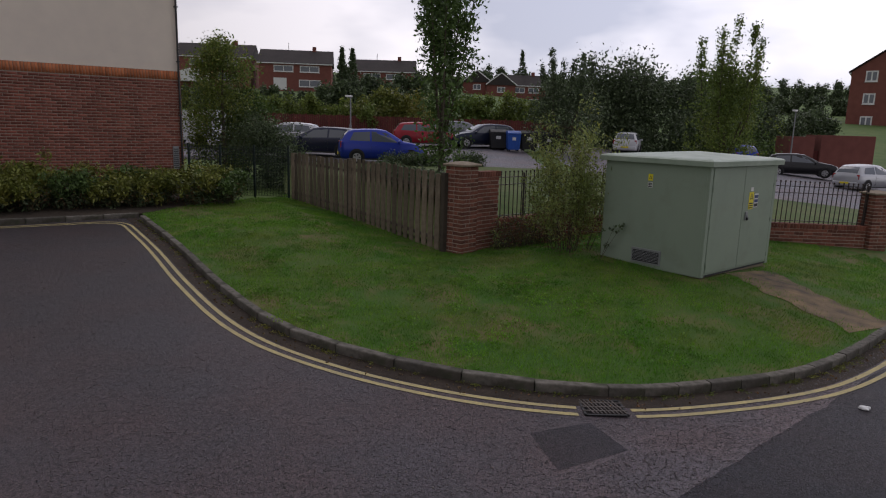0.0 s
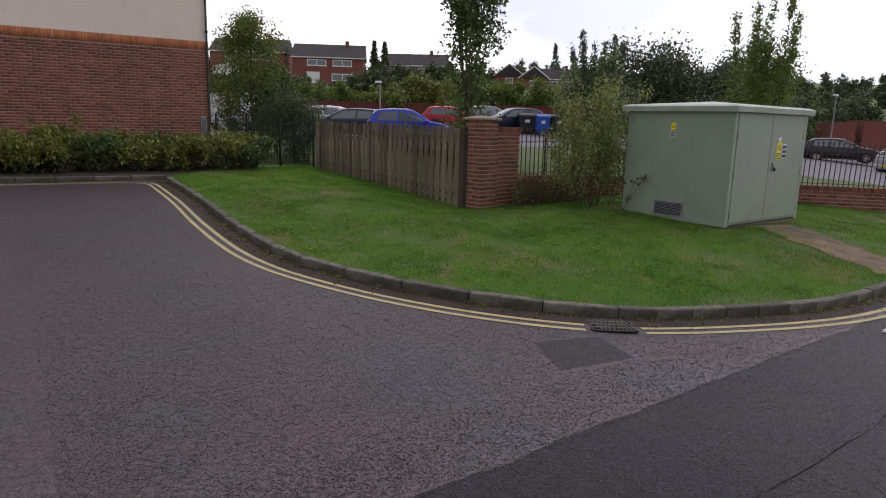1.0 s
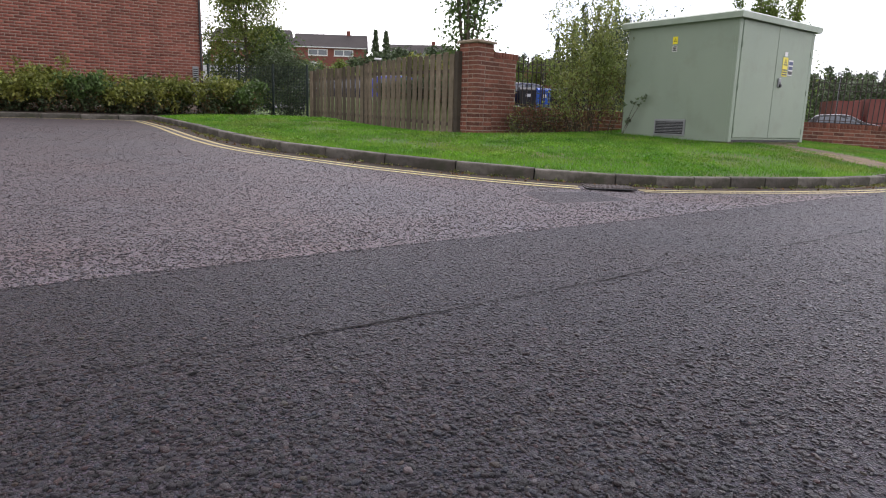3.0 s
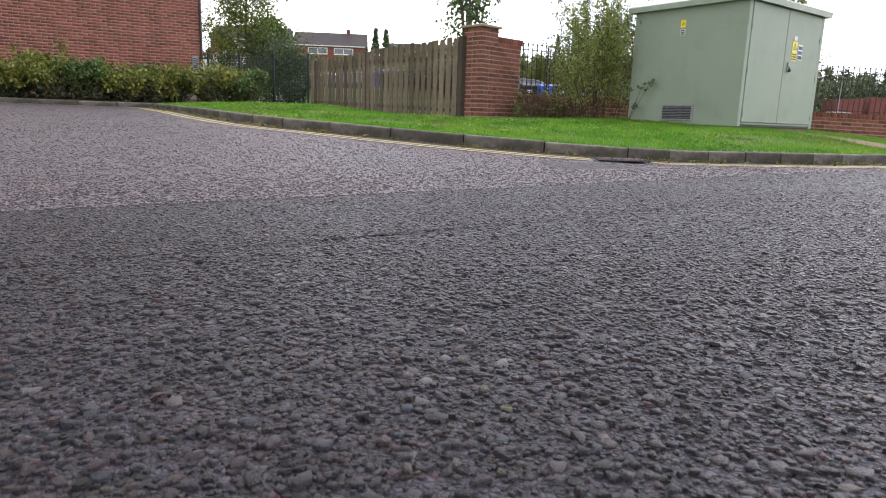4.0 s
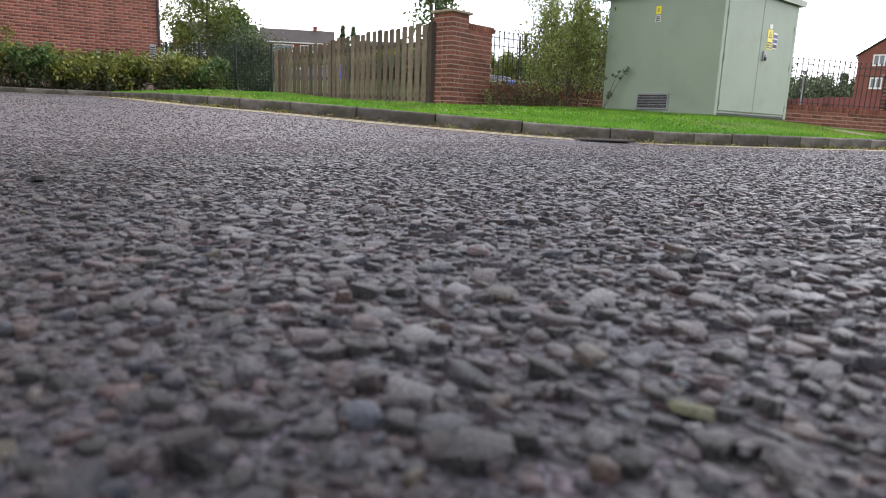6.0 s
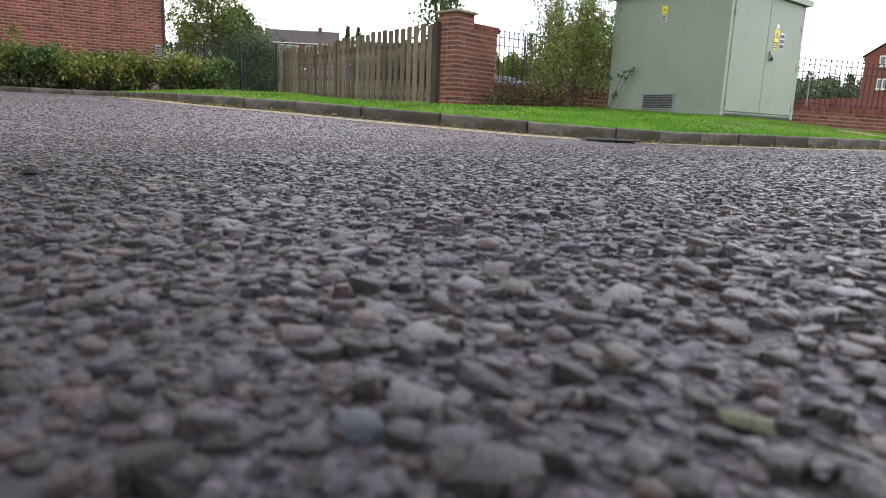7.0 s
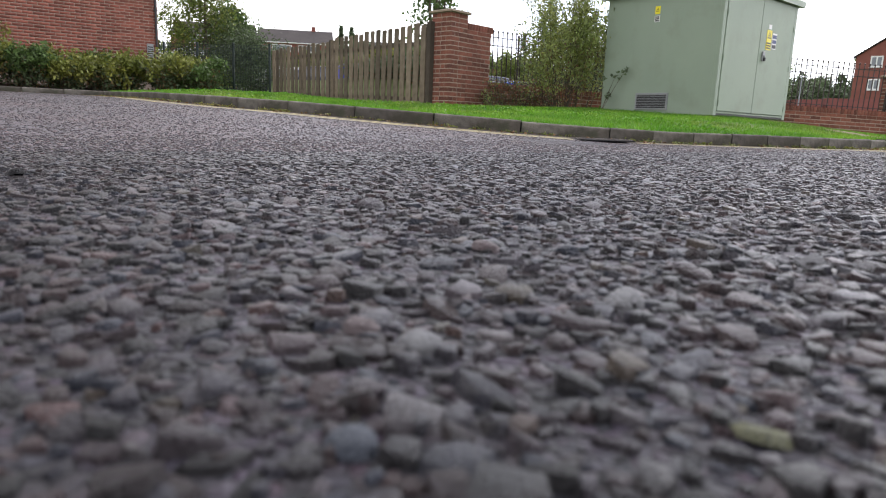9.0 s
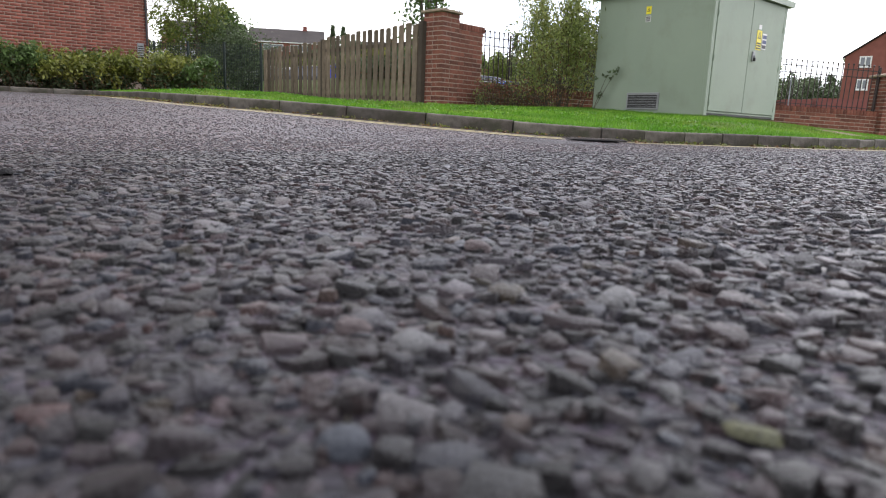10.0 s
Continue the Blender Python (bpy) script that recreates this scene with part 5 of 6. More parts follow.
        part("tail_light", boxed(-0.492 * L, -0.45 * L, s * 0.82 * W - 0.07, s * 0.82 * W + 0.085, belt * 0.74, belt * 1.06, 0.025, seg=2), M_TAIL, c, "red tail light")
        for f in (-0.145, 0.19):
            part("door_line", boxed(f * L - 0.004, f * L + 0.004, s * W * 0.985 - 0.012, s * W * 0.985 + 0.012, 0.34, belt - 0.05), M_PLASTIC, c)
        part("door_handle", boxed(-0.12 * L, -0.12 * L + 0.16, s * W * 0.99 - 0.015, s * W * 0.99 + 0.018, belt - 0.15, belt - 0.12, 0.006), colour, c)
        part("sill_trim", boxed(-0.22 * L, 0.22 * L, s * W * 0.93 - 0.03, s * W * 0.93 + 0.035, 0.19, 0.27, 0.012), M_PLASTIC, c)
    part("bumper", boxed(-0.508 * L, -0.455 * L, -0.86 * W, 0.86 * W, 0.27, 0.53, 0.06, seg=3), trim, c)
    part("bumper", boxed(0.455 * L, 0.508 * L, -0.74 * W, 0.74 * W, 0.23, 0.42, 0.05, seg=3), trim, c)
    part("grille", boxed(0.47 * L, 0.512 * L, -0.38 * W, 0.38 * W, 0.40, 0.48, 0.01), M_PLASTIC, c)
    part("number_plate", boxed(-0.514 * L, -0.508 * L, -0.26, 0.26, 0.40, 0.51), M_SIGN_Y, c, "yellow plate with a plain dark bar")
    part("number_plate", boxed(0.509 * L, 0.514 * L, -0.26, 0.26, 0.30, 0.41), M_SIGN_W, c, "white plate")
    for f in (-0.305, 0.315):
        for s in (1, -1):
            part("wheel_arch", tube(bmesh.new(), (f * L, s * (W - 0.14), 0.33), (f * L, s * (W * np.interp(f, fx, fw) + 0.004), 0.33), 0.355, sides=22), M_PLASTIC, c)
            w = part("wheel", tube(bmesh.new(), (f * L, s * (W - 0.20), 0.30), (f * L, s * (W + 0.012), 0.30), 0.30, sides=22), M_TYRE, c, "black tyre")
            part("rim", tube(bmesh.new(), (f * L, s * (W - 0.02), 0.30), (f * L, s * (W + 0.018), 0.30), 0.205, 0.185, sides=18), M_ALLOY, w, "silver wheel rim")
            for k in range(5):
                part("slot", boxed(0.075, 0.16, -0.022, 0.022, 0.0, 0.004, 0.0, Matrix.Translation((f * L, s * (W + 0.0185), 0.30)) @ Matrix.Rotation(radians(-90 * s), 4, 'X') @ Matrix.Rotation(k * math.tau / 5, 4, 'Z')), M_PLASTIC, w)
    return c


M_TAIL = mat("red_lens", (0.35, 0.01, 0.01), (0.25, 0.01, 0.01), 4, 0.2, spec=0.6)
M_ALLOY = mat("alloy_silver", (0.45, 0.45, 0.46), (0.38, 0.38, 0.39), 8, 0.35, metal=0.7)
P_BLUE, P_NAVY = paint("bright_blue_paint", (0.015, 0.040, 0.36)), paint("navy_paint", (0.012, 0.018, 0.045))
P_RED, P_SILVER = paint("red_paint", (0.33, 0.012, 0.025)), paint("silver_paint", (0.46, 0.47, 0.49), 0.5)
P_BLACK, P_WHITE = paint("black_paint", (0.006, 0.006, 0.008), 0.0), paint("white_paint", (0.62, 0.63, 0.65), 0.0)
P_GREY = paint("grey_paint", (0.12, 0.12, 0.14))


def parked(d, l, turn):
    """Pose of a car on the sloping land; turn from facing right across the site."""
    p = on_land(d, l, 0.02)
    return Matrix.Translation(p) @ Matrix.Rotation(SITE_TURN + radians(turn), 4, 'Z')


car(parked(31.0, -3.0, 12), 3.95, 1.58, P_BLUE, "bright blue three-door hatchback parked in the car park", dark_bumper=True)
car(parked(33.5, -6.3, 172), 4.3, 1.45, P_NAVY, "dark navy car parked behind the blue one", estate=True)
car(parked(40.5, -1.3, 8), 3.9, 1.45, P_RED, "red hatchback parked by the far fence")
car(parked(37.0, -8.9, 180), 4.1, 1.42, P_SILVER, "silver car half hidden by the tree")
car(parked(44.0, 1.0, 30), 4.0, 1.42, P_GREY, "dark grey car in the far row")
car(parked(41.0, 2.2, 200), 4.2, 1.45, P_NAVY, "dark blue car nose out in the far row")
car(parked(43.0, 23.0, -22), 4.3, 1.46, P_BLACK, "black hatchback parked beyond the railings")
car(parked(38.0, 24.3, 25), 4.0, 1.48, P_SILVER, "silver hatchback parked beyond the railings")
car(parked(47.0, 12.8, 70), 4.1, 1.45, P_WHITE, "white car far across the car park")
car(parked(47.5, 21.0, 80), 4.1, 1.45, P_BLUE, "blue car far across the car park")


# ---- bins, lamps, fences, brick store ----
def bin_unit(m, material, label):
    b = thing("wheeled_bin", m, label, "bin", "bins in the car park")
    bm = bmesh.new()
    lo = [bm.verts.new((x, y, 0.12)) for x, y in ((-.52, -.42), (.52, -.42), (.52, .42), (-.52, .42))]
    hi = [bm.verts.new((x * 1.15, y * 1.15, 1.15)) for x, y in ((-.52, -.42), (.52, -.42), (.52, .42), (-.52, .42))]
    for i in range(4):
        bm.faces.new((lo[i], lo[(i + 1) % 4], hi[(i + 1) % 4], hi[i]))
    bm.faces.new(lo[::-1]); bm.faces.new(hi)
    part("body", bm, material, b)
    bm = bmesh.new()
    pts = [(-0.52, 1.16), (-0.50, 1.24), (-0.25, 1.36), (0.1, 1.40), (0.45, 1.3), (0.52, 1.16)]
    a = [bm.verts.new((-0.63, y, z)) for y, z in pts]; c = [bm.verts.new((0.63, y, z)) for y, z in pts]
    for i in range(5):
        bm.faces.new((a[i], a[i + 1], c[i + 1], c[i]))
    bm.faces.new(a[::-1]); bm.faces.new(c)
    part("lid", bm, material, b)
    for x in (-0.4, 0.4):
        for y in (-0.3, 0.3):
            part("castor", tube(bmesh.new(), (x, y - 0.03, 0.07), (x, y + 0.03, 0.07), 0.07, sides=10), M_TYRE, b)
    part("label_plate", boxed(-0.2, 0.15, -0.475, -0.455, 0.75, 0.95), M_SIGN_W, b, "pale sticker with unreadable marks")
    return b


for d, l, mt, lb in ((40.0, 3.1, M_PLASTIC, "large black wheeled waste bin"), (39.2, 3.95, M_BIN_BLUE, "bright blue recycling bin"), (39.6, 4.9, M_PLASTIC, "large black wheeled waste bin"), (39.8, 6.1, M_PLASTIC, "large black wheeled waste bin")):
    bin_unit(parked(d, l, 4) @ Matrix.Scale(0.62 if mt is M_BIN_BLUE else 0.8, 4, (1, 0, 0)) @ Matrix.Scale(0.85, 4, (0, 0, 1)), mt, lb)


def street_lamp(p, h, label):
    s = thing("street_lamp", p, label, "street lamp", "lamps round the car park")
    part("pole", tube(bmesh.new(), (0, 0, -0.2), (0, 0, h), 0.06, 0.045, 8), M_STEEL, s)
    part("base", tube(bmesh.new(), (0, 0, -0.2), (0, 0, 0.9), 0.085, sides=8), M_STEEL, s)
    part("head", boxed(-0.38, 0.1, -0.11, 0.11, h - 0.03, h + 0.1, 0.04, seg=2), M_UPVC, s, "pale lantern head")
    return s


street_lamp(on_land(46.0, -6.6), 2.75, "slim grey street lamp by the far fence")
street_lamp(on_land(48.0, 24.9), 4.2, "slim grey street lamp beyond the kiosk")
street_lamp(on_land(65.0, 37.0), 3.8, "slim grey street lamp near the brick flats")


def board_fence(d0, l0, d1, l1, h, label):
    a, b = on_land(d0, l0), on_land(d1, l1)
    f = thing("board_fence", Matrix.Translation(a), label, "fence")
    n = int((b - a).length / 0.15)
    dirv = (b - a) / n
    turn = math.atan2(dirv.y, dirv.x)
    bm = bmesh.new()
    for i in range(n):
        p = dirv * i
        z = land_z(a.x + p.x, a.y + p.y) - a.z
        box(bm, -0.065, 0.065, -0.012, 0.012, -0.1, h + 0.03 * ((i * 7) % 3), Matrix.Translation((p.x, p.y, z)) @ Matrix.Rotation(turn, 4, 'Z'))
    ob = part("boarding", bm, M_REDFENCE, f)
    ob["kind"] = "stuff"
    for i in range(0, n, 16):
        p = dirv * i
        z = land_z(a.x + p.x, a.y + p.y) - a.z
        part("post", boxed(-0.05, 0.05, 0.012, 0.11, -0.2, h + 0.1, 0.0, Matrix.Translation((p.x, p.y, z)) @ Matrix.Rotation(turn, 4, 'Z')), M_REDFENCE, f)
    return f


board_fence(48.5, -15, 48.5, 10, 1.35, "long red-stained board fence behind the parked cars")

bs = thing("bin_store", Matrix.Translation(on_land(50.0, 28.3)) @ Matrix.Rotation(SITE_TURN + radians(-8), 4, 'Z'), "low flat red brick store with an opening", "brick store")
part("wall", boxed(-2.9, -1.2, -1.5, 1.5, -0.4, 2.6, 0.01), M_FARBRICK, bs)
part("wall", boxed(-0.75, 2.9, -1.5, 1.5, -0.4, 2.75, 0.01), M_FARBRICK, bs)
part("back_wall", boxed(-1.2, -0.75, 0.9, 1.4, -0.4, 1.75), M_FARBRICK, bs)
part("gate", boxed(-1.19, -0.76, -1.2, -1.15, -0.2, 1.6), M_REDFENCE, bs)

# clipped hedge by the blue car
for d, l, w in ((29.3, -1.9, 1.3), (29.6, -0.6, 1.0), (29.8, 1.1, 0.9)):
    rng = np.random.default_rng(int(d * 10 + l * 7))
    h = thing("clipped_hedge", on_land(d, l), "low clipped dark green hedge at the car park edge", "hedge", "low hedges")
    cs = [(rng.uniform(-w, w) * 0.763 + rng.uniform(-.3, .3) * .64, -rng.uniform(-w, w) * 0.3, rng.uniform(0.05, 0.6)) for _ in range(260)]
    bm = bmesh.new()
    for c in cs[:20]:
        tube(bm, (c[0], c[1], -0.1), c, 0.012, 0.006, 4, False)
    part("branchwork", bm, M_BARK, h)
    part("foliage", leaf_cloud("foliage", cs, 0.10, 3000, 0.09, M_LEAF_D, rng), M_LEAF_D, h)

# white van glimpsed past the corner
van = thing("van", Matrix.Translation(on_land(37.0, -14.2)) @ Matrix.Rotation(SITE_TURN + radians(160), 4, 'Z'), "white panel van parked behind the building", "van", "parked cars")
bm = prism(bmesh.new(), [(-2.3, 0.35), (2.3, 0.35), (2.4, 0.9), (1.5, 1.15), (0.9, 1.9), (-2.3, 1.95)], -0.9, 0.9, Matrix.Rotation(radians(90), 4, 'X'))
part("body", bm, P_WHITE, van)
for f in (-1.4, 1.45):
    for s in (1, -1):
        part("wheel", tube(bmesh.new(), (f, s * 0.7, 0.32), (f, s * 0.92, 0.32), 0.32, sides=18), M_TYRE, van)
part("windscreen", boxed(-0.35, 0.35, -0.75, 0.75, -0.01, 0.01, 0, Matrix.Translation((1.22, 0, 1.53)) @ Matrix.Rotation(radians(52), 4, 'Y')), M_GLASS, van)


# ---- houses on the hill ----
def window(parent, x, z, w, h, y=0.0, lights=2):
    f = part("window", boxed(x - w / 2, x + w / 2, y - 0.05, y + 0.02, z, z + h, 0.0), M_UPVC, parent, "white framed window")
    pw = (w - 0.14 * (lights + 1)) / lights
    for i in range(lights):
        x0 = x - w / 2 + 0.14 + i * (pw + 0.14)
        part("pane", boxed(x0, x0 + pw, y - 0.06, y - 0.045, z + 0.14, z + h - 0.14), M_GLASS, f)
    part("sill", boxed(x - w / 2 - 0.06, x + w / 2 + 0.06, y - 0.12, y, z - 0.07, z), M_UPVC, f)


def house(p, turn, W, D, eaves, ridge, label, gable=False, conservatory=False):
    """Two-storey brick house, front towards local -y, ridge along local x."""
    h = thing("house", Matrix.Translation(p) @ Matrix.Rotation(SITE_TURN + radians(turn), 4, 'Z'), label, "house", "houses on the hill")
    part("wall", boxed(-W / 2, W / 2, 0, D, -4.0, eaves), M_FARBRICK, h)
    bm = bmesh.new()
    o = 0.3
    if gable:
        v = [(-W / 2 - o, -o, eaves - 0.1), (W / 2 + o, -o, eaves - 0.1), (0, -o, ridge), (-W / 2 - o, D, eaves - 0.1), (W / 2 + o, D, eaves - 0.1), (0, D, ridge)]
        f = [(0, 2, 5, 3), (2, 1, 4, 5), (0, 1, 2), (3, 5, 4), (0, 3, 4, 1)]
    else:
        v = [(-W / 2 - o, -o, eaves - 0.1), (W / 2 + o, -o, eaves - 0.1), (W / 2 + o, D + o, eaves - 0.1), (-W / 2 - o, D + o, eaves - 0.1), (-W / 2 - o, D / 2, ridge), (W / 2 + o, D / 2, ridge)]
        f = [(0, 1, 5, 4), (2, 3, 4, 5), (0, 4, 3), (1, 2, 5), (0, 3, 2, 1)]
    vs = [bm.verts.new(q) for q in v]
    for q in f:
        bm.faces.new([vs[i] for i in q])
    roof = part("roof", bm, M_SLATE, h, "dark tiled roof")
    if not gable:
        part("chimney", boxed(W * 0.22, W * 0.22 + 0.7, D / 2 - 0.4, D / 2 + 0.4, ridge - 0.6, ridge + 0.7), M_FARBRICK, roof)
        part("aerial", tube(bmesh.new(), (-W * 0.12, D / 2, ridge - 0.1), (-W * 0.12, D / 2, ridge + 1.3), 0.05, sides=5), M_BLACK, roof)
        part("fascia", boxed(-W / 2 - o, W / 2 + o, -o - 0.05, -o, eaves - 0.25, eaves - 0.08), M_UPVC, roof)
        for x in (-W * 0.16, W * 0.20):
            window(h, x, eaves - 1.65, W * 0.27, 1.15)
        window(h, W * 0.2, eaves - 4.3, W * 0.3, 1.3)
        part("door", boxed(-W * 0.30, -W * 0.12, -0.06, 0.0, eaves - 4.9, eaves - 2.75), M_UPVC, h, "white glazed doors")
    else:
        part("wall_gable", prism(bmesh.new(), [(-W / 2, eaves - 0.1), (W / 2, eaves - 0.1), (0, ridge - 0.25)], -D + 0.2, 0.29, Matrix.Rotation(radians(90), 4, 'X')), M_FARBRICK, h)
        for s in (1, -1):
            bm = bmesh.new()
            tube(bm, (s * (W / 2 + o), -o - 0.03, eaves - 0.1), (0, -o - 0.03, ridge), 0.11, sides=4)
            part("bargeboard", bm, M_UPVC, roof)
        window(h, 0, eaves - 1.7, W * 0.28, 1.2)
    if conservatory:
        part("conservatory", prism(bmesh.new(), [(-W * 0.42, eaves - 4.8), (-W * 0.02, eaves - 4.8), (-W * 0.02, eaves - 3.2), (-W * 0.22, eaves - 2.3), (-W * 0.42, eaves - 3.2)], 0.02, 2.4, Matrix.Rotation(radians(90), 4, 'X')), M_UPVC, h, "white conservatory")
    return h


def high(d, l, z):
    x, y = site(d, l)
    return Vector((x, y, z))


house(high(128, -44.5, 9.35), 6, 14.0, 10.5, 5.6, 8.4, "red brick house with dark roof and conservatory on the hill", conservatory=True)
house(high(126, -28.4, 8.65), 8, 13.2, 10.5, 5.3, 8.1, "red brick house with dark tiled roof on the hill")
house(high(140, -13.6, 8.95), 0, 13.0, 10.0, 5.0, 7.7, "dark-roofed house behind conifers on the hill")
house(high(150, 11.9, 8.95), 4, 6.4, 9.0, 3.6, 6.1, "red brick house gable with white bargeboards", gable=True)
house(high(152, 17.6, 8.95), 4, 9.0, 8.5, 3.7, 6.2, "red brick house with dark roof beside the gable")
house(high(152, 6.6, 9.55), -10, 6.4, 8.5, 3.6, 6.1, "red brick house end on the hill", gable=True)


def flats():
    f = thing("block_of_flats", Matrix.Translation(high(120, 81.1, 2.1)) @ Matrix.Rotation(SITE_TURN - radians(34), 4, 'Z') @ Matrix.Scale(1.6, 4), "four-storey red brick block of flats with gabled roof", "flats")
    W, D, E, R = 10.6, 10.0, 8.1, 11.8
    part("wall", boxed(-W / 2, W / 2, 0, D, -3, E), M_FARBRICK, f)
    part("gable", prism(bmesh.new(), [(-W / 2, E), (W / 2, E), (0, R)], -D + 0.2, 0.0, Matrix.Rotation(radians(90), 4, 'X')), M_FARBRICK, f)
    for s in (1, -1):
        bm = bmesh.new()
        vs = [bm.verts.new(q) for q in ((s * (W / 2 + 0.3), -0.2, E - 0.15), (0, -0.2, R + 0.15), (0, D, R + 0.15), (s * (W / 2 + 0.3), D, E - 0.15))]
        bm.faces.new(vs)
        r = bmesh.ops.extrude_face_region(bm, geom=bm.faces[:])
        bmesh.ops.translate(bm, verts=[e for e in r['geom'] if isinstance(e, bmesh.types.BMVert)], vec=(0, 0, 0.15))
        part("roof", bm, M_SLATE, f)
    for z in (-0.7, 1.9, 4.45, 6.95):
        for x in (-3.3, 0.6, 3.6):
            window(f, x, z, 1.2, 1.2, 0.0)
    part("vent_panel", boxed(-0.7, 0.7, -0.03, 0.02, 9.3, 10.3), M_SLATE, f)
    part("gutter", boxed(-W / 2 - 0.2, -W / 2 - 0.05, -0.1, D, E - 0.25, E - 0.12), M_UPVC, f)
    return f


flats()

# ---- distant planting ----
far_wood("garden_trees", 50.5, -16, 51, -5, 2.4, "yellow-green garden trees behind the red fence", M_LEAF_Y, 21, 30000, 0.22, clumps=18)
far_wood("garden_trees", 52, -6.5, 52, -1.5, 3.2, "green garden trees behind the red fence", M_LEAF_H, 22, 20000, 0.22, clumps=9)
far_wood("garden_trees", 53, -1.0, 53, 8.5, 3.0, "green garden shrubs behind the red fence", M_LEAF_Y, 29, 26000, 0.22, clumps=16)
far_wood("garden_trees", 66, -12.5, 68, -2.5, 3.9, "dark green garden trees below the houses", M_LEAF_D, 23, 26000, 0.32, clumps=12)
far_wood("garden_trees", 72, -34, 74, -12, 2.3, "dark garden hedges below the houses", M_LEAF_D, 30, 26000, 0.3, clumps=24)
far_wood("roadside_trees", 50, 10.0, 52, 18.5, 7.0, "dense dark trees beyond the car park", M_LEAF_D, 24, 26000, 0.24, clumps=8)
far_wood("roadside_trees", 54, 18.5, 56, 25, 6.2, "dense dark trees beyond the car park", M_LEAF_A, 31, 20000, 0.24, clumps=7)
far_wood("roadside_trees", 60, 25, 62, 36, 4.2, "dull green trees behind the brick store", M_LEAF_D, 33, 30000, 0.26, clumps=14)
far_wood("roadside_trees", 150, 58, 165, 130, 4.2, "dark trees in front of the far hill", M_LEAF_D, 25, 44000, 0.6, clumps=40)
far_wood("roadside_trees", 62, 31, 62, 35.5, 2.8, "yellowing bushes near the brick store", M_LEAF_Y, 28, 6000, 0.3, clumps=6)
far_wood("ridge_woods", 230, 10, 240, 190, 7.5, "wooded ridge on the skyline", M_LEAF_D, 26, 44000, 0.8, clumps=64)
far_wood("ridge_woods", 165, -80, 175, 30, 5.0, "trees along the hilltop behind the houses", M_LEAF_D, 27, 26000, 0.7, clumps=44)
for d, l, h in ((118, -16.6, 7.6), (119, -18.6, 7.8), (158, 17.2, 10.5)):
    rng = np.random.default_rng(int(d + h * 10))
    t = thing("conifer", on_land(d, l), "dark pointed conifer beside the houses", "tree", "conifers")
    part("trunk", tube(bmesh.new(), (0, 0, -0.3), (0, 0, h), 0.16, 0.03, 6), M_BARK, t)
    cs = []
    for k in range(260):
        v = rng.uniform(0.05, 1)
        a, r = rng.uniform(0, math.tau), h * 0.2 * (1.02 - v) * math.sqrt(rng.uniform(0.1, 1))
        cs.append((math.cos(a) * r, math.sin(a) * r, v * h))
    part("crown", leaf_cloud("crown", cs, 0.16, 3600, 0.3, M_LEAF_D, rng, 0.3), M_LEAF_D, t)

# the rise behind the fence, spread from the first viewpoint
EYE = Vector(EYE0)
SPREAD = 1.2
_out = Matrix.Translation(EYE) @ Matrix.Scale(SPREAD, 4) @ Matrix.Translation(-EYE)
for ob in [o for o in scene.objects if o not in _fore and not o.parent] + [car_park]:
    ob.matrix_basis = _out @ ob.matrix_basis


# ---- drain ----
def drain():
    kx, ky = KERB[_gi]
    tx, ty = KERB[_gi + 1][0] - KERB[_gi - 1][0], KERB[_gi + 1][1] - KERB[_gi - 1][1]
    a = math.atan2(ty, tx)
    nx, ny = math.sin(a), -math.cos(a)
    g = thing("drain_grate", Matrix.Translation((kx + nx * 0.33, ky + ny * 0.33, road_z(kx + nx * 0.33, ky + ny * 0.33) + 0.006)) @ Matrix.Rotation(a, 4, 'Z'), "rusty black cast iron drain grate in the gutter", "drain grate")
    W, D = 0.52, 0.44
    part("pit", boxed(-W / 2, W / 2, -D / 2, D / 2, 0.0, 0.004), M_CRACK, g)
    for x0, x1, y0, y1 in ((-W / 2, W / 2, -D / 2, -D / 2 + 0.03), (-W / 2, W / 2, D / 2 - 0.03, D / 2), (-W / 2, -W / 2 + 0.03, -D / 2, D / 2), (W / 2 - 0.03, W / 2, -D / 2, D / 2)):
        part("frame_bar", boxed(x0, x1, y0, y1, 0.0, 0.012, 0.003), M_PLASTIC, g)
    for i in range(9):
        x = -W / 2 + 0.07 + i * 0.0475
        part("bar", boxed(x - 0.0065, x + 0.0065, -D / 2 + 0.02, D / 2 - 0.02, 0.008, 0.02, 0.0, Matrix.Translation((x, 0, 0)) @ Matrix.Rotation(radians(14), 4, 'Z') @ Matrix.Translation((-x, 0, 0))), M_IRON, g)
    for y in (-0.11, 0.0, 0.11):
        part("cross_bar", boxed(-W / 2, W / 2, y - 0.008, y + 0.008, 0.008, 0.019), M_IRON, g)
    return g


M_IRON = mat("cast_iron", (0.17, 0.15, 0.14), (0.10, 0.085, 0.075), 30, 0.7, metal=0.3, bump=0.3, bscale=150)
drain()


